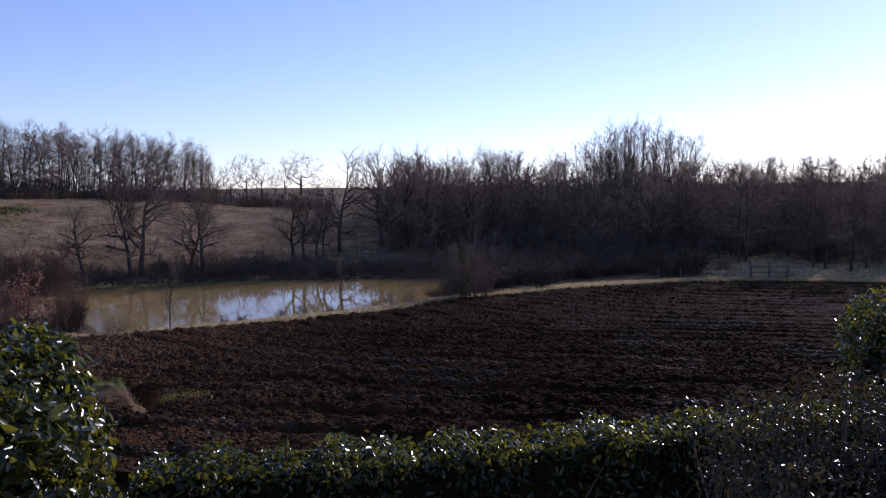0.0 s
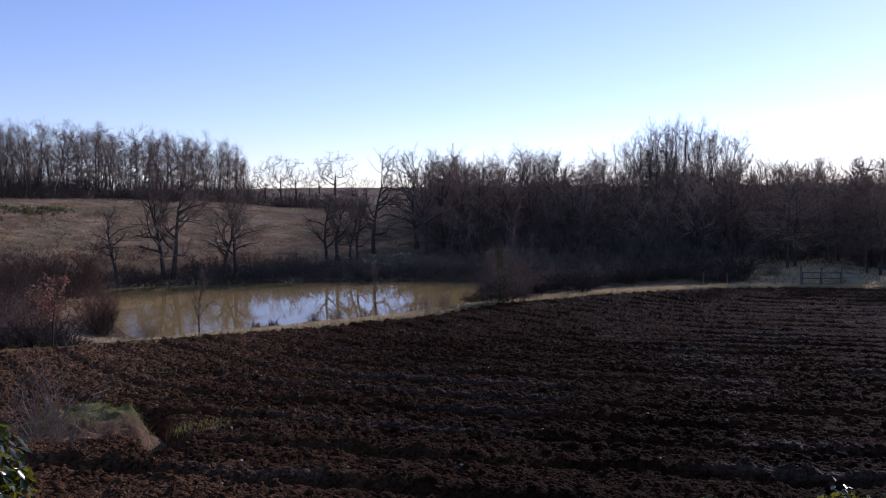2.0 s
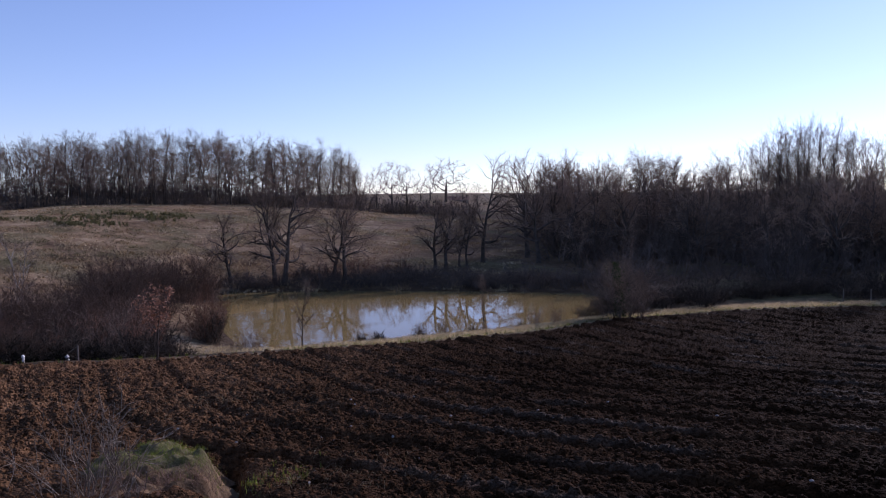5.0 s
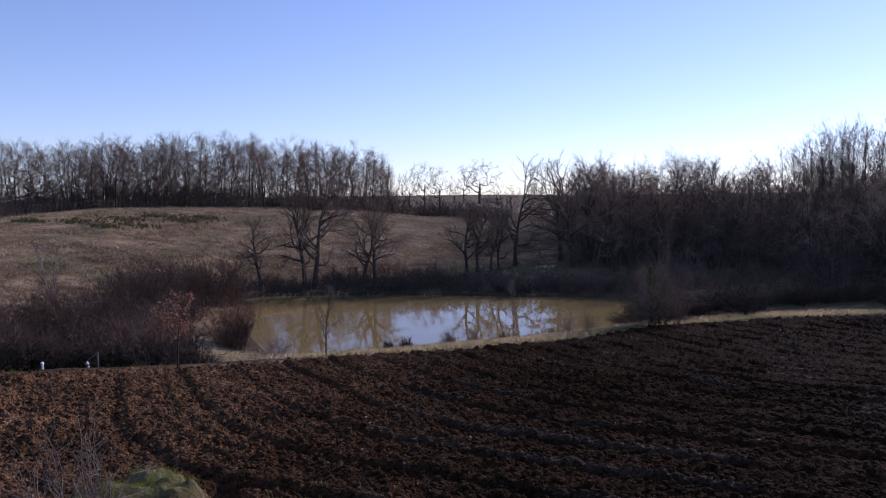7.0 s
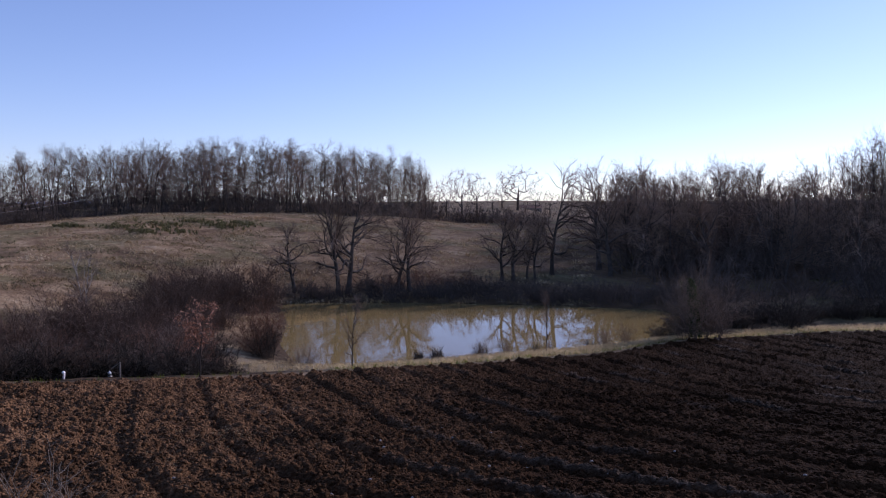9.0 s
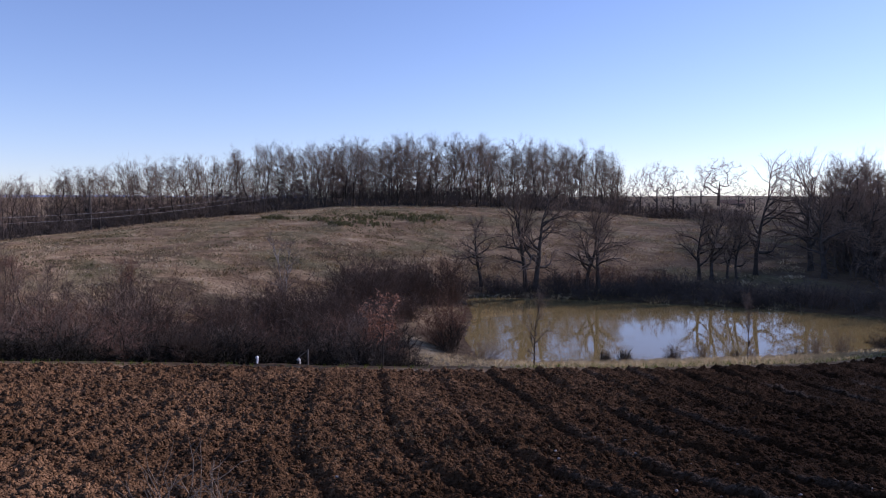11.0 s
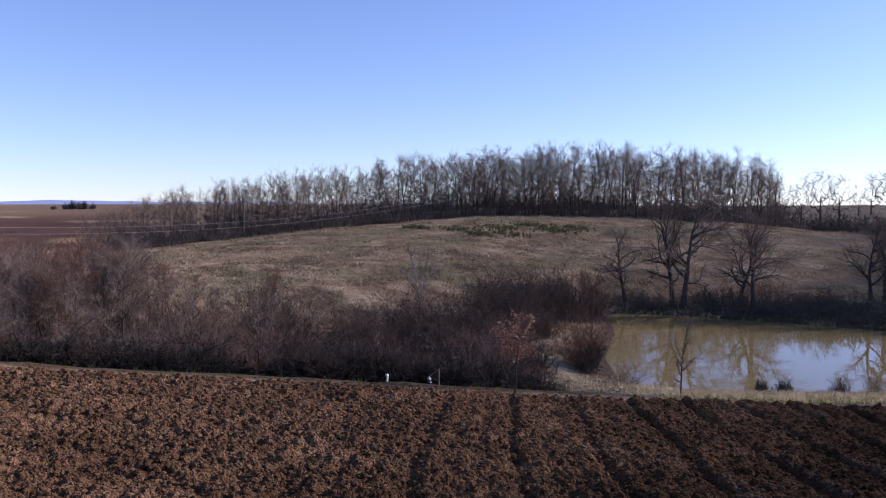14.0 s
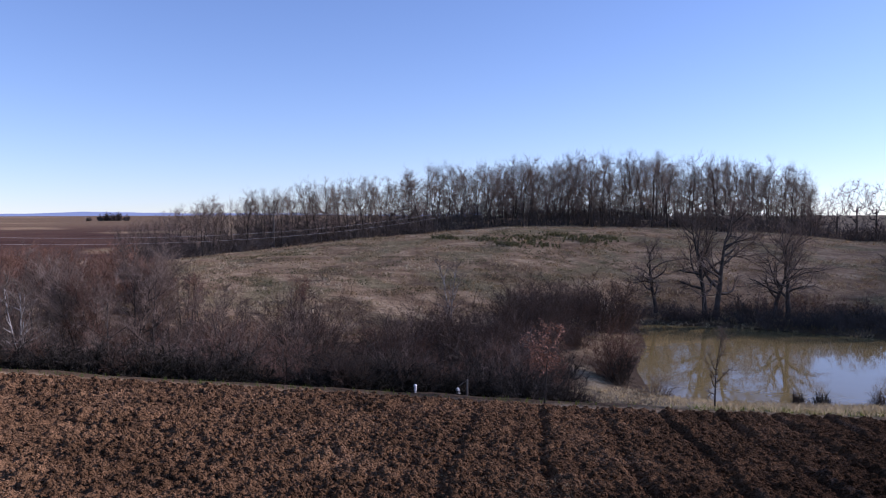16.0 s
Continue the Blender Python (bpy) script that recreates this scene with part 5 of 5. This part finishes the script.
for x, y, h, sd in ((-10.2, 13.75, 2.3, 1), (-10.75, 14.2, 2.0, 2), (-11.0, 15.0, 1.7, 3), (-9.7, 14.1, 0.7, 4), (-10.5, 14.9, 1.2, 5)):
    w, c = grow_bush(900 + sd, h, h * 0.6, 9, 5, 3, 0.006, fan=0.8)
    ob = thing("shoots_bush", Matrix.Translation((x, y, float(mound_z(np.array([x]), np.array([y]))[0]) - 0.02)), "clump of tall bare shoots on the grass mound", "bush", "shoots on the mound")
    part_mesh("trunk", w.mesh("shoots_trunk", TWIG_PALE), ob)
    part_mesh("crown", c.mesh("shoots_crown", TWIG_PALE), ob, kind="stuff")

# ---- grass: verge, bank, hillside ----


def along_edge(n, lo, hi, spread0, spread1):
    e = np.array(FIELD_EDGE, float)
    seg = np.hypot(*np.diff(e, axis=0).T)
    cum = np.concatenate([[0], np.cumsum(seg)])
    s = rng.uniform(lo, hi, n)
    i = np.clip(np.searchsorted(cum, s) - 1, 0, len(seg) - 1)
    u = (s - cum[i]) / seg[i]
    p = e[i] + (e[i + 1] - e[i]) * u[:, None]
    d = (e[i + 1] - e[i]) / seg[i][:, None]
    return p + np.column_stack([-d[:, 1], d[:, 0]]) * rng.uniform(spread0, spread1, n)[:, None]


def surf(q):
    return ground_z(q[:, 0], q[:, 1])


q = along_edge(24000, 90, 240, 0.1, 2.2)
qth = np.degrees(np.arctan2(-(q[:, 0] - HUB[0]), q[:, 1] - HUB[1]))
q = q[(line_distance(q[:, 0], q[:, 1], POND, True) > 0.4) & (qth < 31 + rng.normal(0, 2, len(q)))]
scatter_blades("verge_grass", "bleached dry grass along the field edge", q, surf(q), rng.uniform(0.12, 0.3, len(q)), STRAW, per=3, width=0.02, lean=1.6)
q = along_edge(4500, 90, 230, -0.1, 1.0)
qth = np.degrees(np.arctan2(-(q[:, 0] - HUB[0]), q[:, 1] - HUB[1]))
q = q[(qth < 33) | (rng.random(len(q)) < 0.25)]
scatter_blades("verge_turf", "short green grass along the field edge", q, surf(q) + 0.02, rng.uniform(0.1, 0.2, len(q)), GREEN_BLADE, per=3, width=0.02)
q = np.column_stack([rng.uniform(-33, -8, 16000), rng.uniform(42, 74, 16000)])
pd, ed = line_distance(q[:, 0], q[:, 1], POND, True), line_distance(q[:, 0], q[:, 1], FIELD_EDGE, False)
q = q[(pd > 0.3) & (ed > 0.2) & (pd < 7)]
scatter_blades("bank_grass", "dry flattened grass on the pond bank", q, surf(q), rng.uniform(0.1, 0.25, len(q)), STRAW, per=3, width=0.025, lean=1.8)
hth, hd = rng.uniform(14, 80, 80000), rng.uniform(64, 150, 80000)
q = np.column_stack([HUB[0] - np.sin(np.radians(hth)) * hd, HUB[1] + np.cos(np.radians(hth)) * hd])
rows = fbm(hth * 0.8, hd * 0.55, 55)
ok = (hd < brow_d(hth) + 4) & (rows > 0.47)
q, rows = q[ok], rows[ok]
scatter_blades("hill_grass", "tussocks of dry winter grass over the hillside", q, surf(q), rng.uniform(0.07, 0.19, len(q)) + 0.5 * (rows - 0.47), HILL_BLADE, per=3, width=0.055, lean=1.5)
hth, hd = rng.uniform(34, 66, 26000), rng.uniform(78, 128, 26000)
q = np.column_stack([HUB[0] - np.sin(np.radians(hth)) * hd, HUB[1] + np.cos(np.radians(hth)) * hd])
q = q[(hd < brow_d(hth) - 4) & (fbm(hth * 0.5, hd * 0.3, 58) > 0.57)]
scatter_blades("hill_turf", "greener tufts in strips across the dry hillside", q, surf(q), rng.uniform(0.08, 0.2, len(q)), BRAMBLE, per=3, width=0.05, lean=1.1)
for th, d, r in ((47, 114, 3), (44.5, 117, 4), (42, 121, 3.5), (40.5, 116, 3), (43.5, 110, 3), (45.5, 108, 2), (39, 119, 3), (50, 116, 2.5)):
    x, y = polar(th, d)
    m = 70
    q = np.column_stack([x + rng.normal(0, r * 0.5, m), y + rng.normal(0, r * 0.3, m)])
    scatter_blades("bramble_patch", "low dark green bramble patch below the brow", q, surf(q), rng.uniform(0.25, 0.5, m), BRAMBLE, per=5, width=0.09, lean=0.9)

gth2, gd2 = rng.uniform(-27, -10, 9000), rng.uniform(78, 96, 9000)
q = np.column_stack([HUB[0] - np.sin(np.radians(gth2)) * gd2, HUB[1] + np.cos(np.radians(gth2)) * gd2])
q = q[line_distance(q[:, 0], q[:, 1], FIELD_EDGE, False) > 0.6]
scatter_blades("gate_grass", "rough pale green grass around the field gate", q[::3], surf(q[::3]), rng.uniform(0.1, 0.25, len(q[::3])), GREEN_BLADE, per=3, width=0.03, lean=1.2)
scatter_blades("gate_straw", "dry grass mixed into the turf by the gate", q[1::2], surf(q[1::2]), rng.uniform(0.1, 0.28, len(q[1::2])), STRAW, per=2, width=0.03, lean=1.5)
# chopped straw lying on the ploughing
for x, y, r, m in ((-15.2, 23.5, 1.0, 420), (-14.2, 20.6, 0.5, 110), (-8.2, 16.4, 0.9, 260), (-7.6, 18.6, 1.2, 200), (-13.0, 25.5, 1.3, 160)):
    q = np.column_stack([x + rng.normal(0, r, m), y + rng.normal(0, r * 0.7, m)])
    scatter_blades("straw_litter", "pale straw litter strewn on the soil", q, soil_z(q[:, 0], q[:, 1]) + 0.02, rng.uniform(0.03, 0.09, m), STRAW, per=2, width=0.012, lean=3.0)
q = np.column_stack([rng.normal(-8.6, 0.3, 110), rng.normal(16.2, 0.7, 110)])
scatter_blades("furrow_grass", "green grass tufts turned over beside the mound", q, soil_z(q[:, 0], q[:, 1]), rng.uniform(0.06, 0.14, len(q)), GREEN_BLADE, per=3, width=0.012)

# reeds at the water's edge
for x, y, m in ((-24.9, 54.1, 90), (-23.9, 55.0, 110), (-21.9, 57.6, 60), (-19.0, 60.6, 40), (-16.0, 63.6, 40)):
    q = np.column_stack([x + rng.normal(0, 0.33, m), y + rng.normal(0, 0.25, m)])
    v, f = blades(rng, q - (x, y), np.full(m, 0.0), rng.uniform(0.2, 1.0, m) * np.exp(-np.hypot(*(q - (x, y)).T)), per=3, width=0.009, lean=0.7)
    ob = thing("reed_tuft", Matrix.Translation((x, y, max(-0.05, ground(x, y)))), "dark dry tuft of rushes at the water's edge", "rushes", "rush tufts")
    joined("foliage", v, f, TWIG_DARK, ob)

# ---- field gate, fence ----


def post(parent, x, y, h, r=0.05, name="post", mat=WOOD):
    bm = bmesh.new()
    g = bmesh.ops.create_cone(bm, cap_ends=True, segments=8, radius1=r * 1.1, radius2=r * 0.85, depth=h + 0.3)["verts"]
    bmesh.ops.translate(bm, vec=(x, y, (h - 0.3) / 2), verts=g)
    return part(name, bm, mat, parent)


def rail(parent, a, b, r, name="rail", mat=METAL):
    t = Tubes()
    t.add([np.array(a, float), np.array(b, float)], [r, r], 6)
    return part_mesh(name, t.mesh(name, mat), parent)


gate = thing("field_gate", Matrix.Translation((17.3, 81.9, 0.5)) @ Matrix.Rotation(radians(4), 4, 'Z'), "double steel field gate with wire mesh between posts", "gate")
for x, h in ((-0.1, 1.9), (1.75, 1.7), (3.55, 2.0)):
    post(gate, x, 0, h, 0.1)
for x0, x1 in ((0.05, 1.66), (1.84, 3.42)):
    leafg = part_mesh("gate_leaf", mesh_of("gate_leaf", [(x0, 0, 0.2), (x1, 0, 0.2), (x1, 0.02, 0.24), (x0, 0.02, 0.24)], [(0, 1, 2, 3)], METAL), gate)
    for z in (0.2, 0.72, 1.25):
        rail(leafg, (x0, 0, z), (x1, 0, z), 0.05)
    for x in (x0, x1):
        rail(leafg, (x, 0, 0.2), (x, 0, 1.25), 0.05, "stile")
    for k in range(7):
        x = x0 + (x1 - x0) * (k + 1) / 8
        rail(leafg, (x, 0, 0.2), (x, 0, 1.25), 0.008, "wire")
fence = thing("wire_fence", Matrix.Translation((0, 0, 0.5)), "old wooden fence posts strung with wire", "fence")
fx = [(8.4, 81.4), (10.6, 81.8), (12.8, 82.2), (15.0, 82.3)]
for x, y in fx:
    post(fence, x, y, 1.15, 0.05)
for z in (0.5, 1.0):
    for a, b in zip(fx, fx[1:]):
        rail(fence, (*a, z), (*b, z), 0.008, "wire")

# ---- white marker and post by the ditch ----
x, y = -30.9, 31.6
zz = ground(x, y)
marker = thing("white_marker", Matrix.Translation((x, y, zz)) @ Matrix.Rotation(radians(12), 4, 'Y') @ Matrix.Scale(0.8, 4), "small white painted marker with a round head", "marker")
bm = bmesh.new()
bmesh.ops.create_cone(bm, cap_ends=True, segments=12, radius1=0.08, radius2=0.06, depth=0.4)
bmesh.ops.translate(bm, vec=(0, 0, 0.12), verts=bm.verts)
part("body", bm, WHITE, marker)
bm = bmesh.new()
bmesh.ops.create_uvsphere(bm, u_segments=14, v_segments=9, radius=0.095)
bmesh.ops.translate(bm, vec=(-0.05, 0, 0.38), verts=bm.verts)
part("head", bm, WHITE, marker)
x, y = -29.9, 33.8
zz = ground(x, y)
stake = thing("fence_stake", Matrix.Translation((x, y, zz)), "weathered stake with a slanting rail", "stake")
post(stake, 0, 0, 0.75, 0.045, "stake_post")
rail(stake, (-0.55, -0.1, 0.35), (0.0, 0, 0.72), 0.02, "brace", WOOD)
jug = thing("white_can", Matrix.Translation((x - 0.5, y - 0.12, zz + 0.02)) @ Matrix.Rotation(radians(-10), 4, 'Y') @ Matrix.Scale(0.85, 4), "white plastic can by the stake", "can")
bm = bmesh.new()
box(bm, -0.11, -0.08, 0.0, 0.11, 0.08, 0.3, 0.03)
part("body", bm, WHITE, jug)
bm = bmesh.new()
bmesh.ops.create_cone(bm, cap_ends=True, segments=10, radius1=0.035, radius2=0.03, depth=0.06)
bmesh.ops.translate(bm, vec=(0.04, 0, 0.33), verts=bm.verts)
part("cap", bm, WHITE, jug)

# ---- overhead line on poles ----


def pole(x, y, top, label):
    z = ground(x, y)
    ob = thing("power_pole", Matrix.Translation((x, y, z)), label, "pole", "overhead line poles")
    post(ob, 0, 0, top - z, 0.12, "shaft")
    bm = bmesh.new()
    box(bm, -0.8, -0.06, top - z - 0.35, 0.8, 0.06, top - z - 0.23, 0.01)
    part("crossarm", bm, WOOD, ob)
    return ob


def cable(a, b, sag, label="thin overhead electricity cable sagging across the hill"):
    pts = []
    for k in range(25):
        s = k / 24
        p = np.array(a, float) * (1 - s) + np.array(b, float) * s
        p[2] -= 4 * sag * s * (1 - s)
        pts.append(p)
    t = Tubes()
    t.add(pts, [0.01] * 25, 4)
    ob = new("overhead_cable", t.mesh("overhead_cable", WIRE))
    return tagged(ob, label, "cable", "overhead cables")


POLES = []
for th, d, top in ((47.6, 142, 12.6), (88, 92, 9.6), (44.2, 158, 15.2), (62.0, 124, 11.6)):
    x, y = polar(th, d)
    POLES.append((x, y, top))
    pole(x, y, top, "weathered wooden pole carrying the overhead line")
for dz in (0.0, -0.7):
    cable((POLES[0][0], POLES[0][1], POLES[0][2] + dz), (POLES[1][0], POLES[1][1], POLES[1][2] + dz), 2.6)
    cable((POLES[2][0], POLES[2][1], POLES[2][2] + dz * 0.8), (POLES[3][0], POLES[3][1], POLES[3][2] + dz * 0.8), 1.2)

# ---- buildings far off ----


def house(x, y, z, turn, w, d, h, label):
    ob = thing("farm_building", Matrix.Translation((x, y, z)) @ Matrix.Rotation(radians(turn), 4, 'Z'), label, "farm building", "far buildings")
    bm = bmesh.new()
    box(bm, -w / 2, -d / 2, -1, w / 2, d / 2, h)
    part("wall", bm, RENDER_WALL, ob)
    bm = bmesh.new()
    vs = [bm.verts.new(p) for p in ((-w / 2 - .3, -d / 2 - .4, h), (w / 2 + .3, -d / 2 - .4, h), (w / 2 + .3, d / 2 + .4, h), (-w / 2 - .3, d / 2 + .4, h), (-w / 2 - .3, 0, h + d * 0.3), (w / 2 + .3, 0, h + d * 0.3))]
    for f in ((0, 1, 5, 4), (2, 3, 4, 5), (1, 2, 5), (3, 0, 4), (3, 2, 1, 0)):
        bm.faces.new([vs[i] for i in f])
    part("roof", bm, TILE, ob)
    for k in range(3):
        bm = bmesh.new()
        xx = -w / 3 + k * w / 3
        box(bm, xx - 0.4, -d / 2 - 0.05, 0.8, xx + 0.4, -d / 2 + 0.02, min(h - 0.3, 2.0))
        part("window" if k != 1 else "door", bm, GLASS_DARK, ob)


x, y = polar(18.6, 262)
house(x, y, ground(x, y) - 1.3, 20, 7, 4, 1.7, "low farm building on the skyline")

# ---- stones and loose clods on the ploughing ----
for k in range(90):
    x, y = rng.uniform(-14, 6), rng.uniform(12, 30)
    if math.hypot(x - mx, y - my) < 2.4:
        continue
    r = rng.uniform(0.018, 0.042)
    bm = bmesh.new()
    bmesh.ops.create_icosphere(bm, subdivisions=2, radius=r)
    for v in bm.verts:
        v.co = Vector((v.co.x * 1.25, v.co.y, v.co.z * 0.7)) * (1 + 0.35 * noise.noise(v.co * 14 + Vector((k, 0, 0))))
    me = bpy.data.meshes.new("stone")
    bm.to_mesh(me)
    bm.free()
    me.materials.append(STONE)
    ob = tagged(new("stone", me), "pale flint lying on the ploughed soil", "stone", "field stones")
    ob.matrix_basis = Matrix.Translation((x, y, float(soil_z(np.array([x]), np.array([y]))[0]) + r * 0.35)) @ Matrix.Rotation(rng.uniform(0, 6.28), 4, 'Z')


def clod_mass(n, x0, x1, y0, y1, size):
    q = np.column_stack([rng.uniform(x0, x1, n), rng.uniform(y0, y1, n)])
    q = q[(line_distance(q[:, 0], q[:, 1], FIELD_EDGE, False) < -0.8) & (np.hypot(q[:, 0] - mx, q[:, 1] - my) > 1.9)]
    n = len(q)
    z = soil_z(q[:, 0], q[:, 1])
    s = size * rng.uniform(0.45, 1.0, n) ** 1.5
    base = np.array([(1, 0, 0), (0, 1, 0), (-1, 0, 0), (0, -1, 0), (0.6, 0.6, 0.7), (-0.6, 0.6, 0.75), (-0.6, -0.6, 0.7), (0.6, -0.6, 0.65)], float)
    v = base[None] * s[:, None, None] * rng.uniform(0.6, 1.25, (n, 8, 3))
    a = rng.uniform(0, 6.28, n)
    ca, sa = np.cos(a)[:, None], np.sin(a)[:, None]
    v = np.stack([v[..., 0] * ca - v[..., 1] * sa, v[..., 0] * sa + v[..., 1] * ca, v[..., 2]], -1)
    v += np.column_stack([q, z - 0.02])[:, None, :]
    f = np.array([(0, 4, 7), (0, 1, 4), (1, 5, 4), (1, 2, 5), (2, 6, 5), (2, 3, 6), (3, 7, 6), (3, 0, 7), (4, 5, 6), (4, 6, 7)])
    return v.reshape(-1, 3), (f[None] + 8 * np.arange(n)[:, None, None]).reshape(-1, 3)


cv1, cf1 = clod_mass(34000, -24, 4, 9.5, 24, 0.075)
cv2, cf2 = clod_mass(24000, -38, 8, 16, 42, 0.125)
clod_v = np.vstack([cv1, cv2])
clod_me = mesh_of("loose_clods", clod_v, np.vstack([cf1, cf2 + len(cv1)]), SOIL)
soil_maps(clod_me, clod_v[:, 0], clod_v[:, 1])
tagged(new("loose_clods", clod_me), "loose brown clods strewn over the ploughing", "soil", kind="stuff")
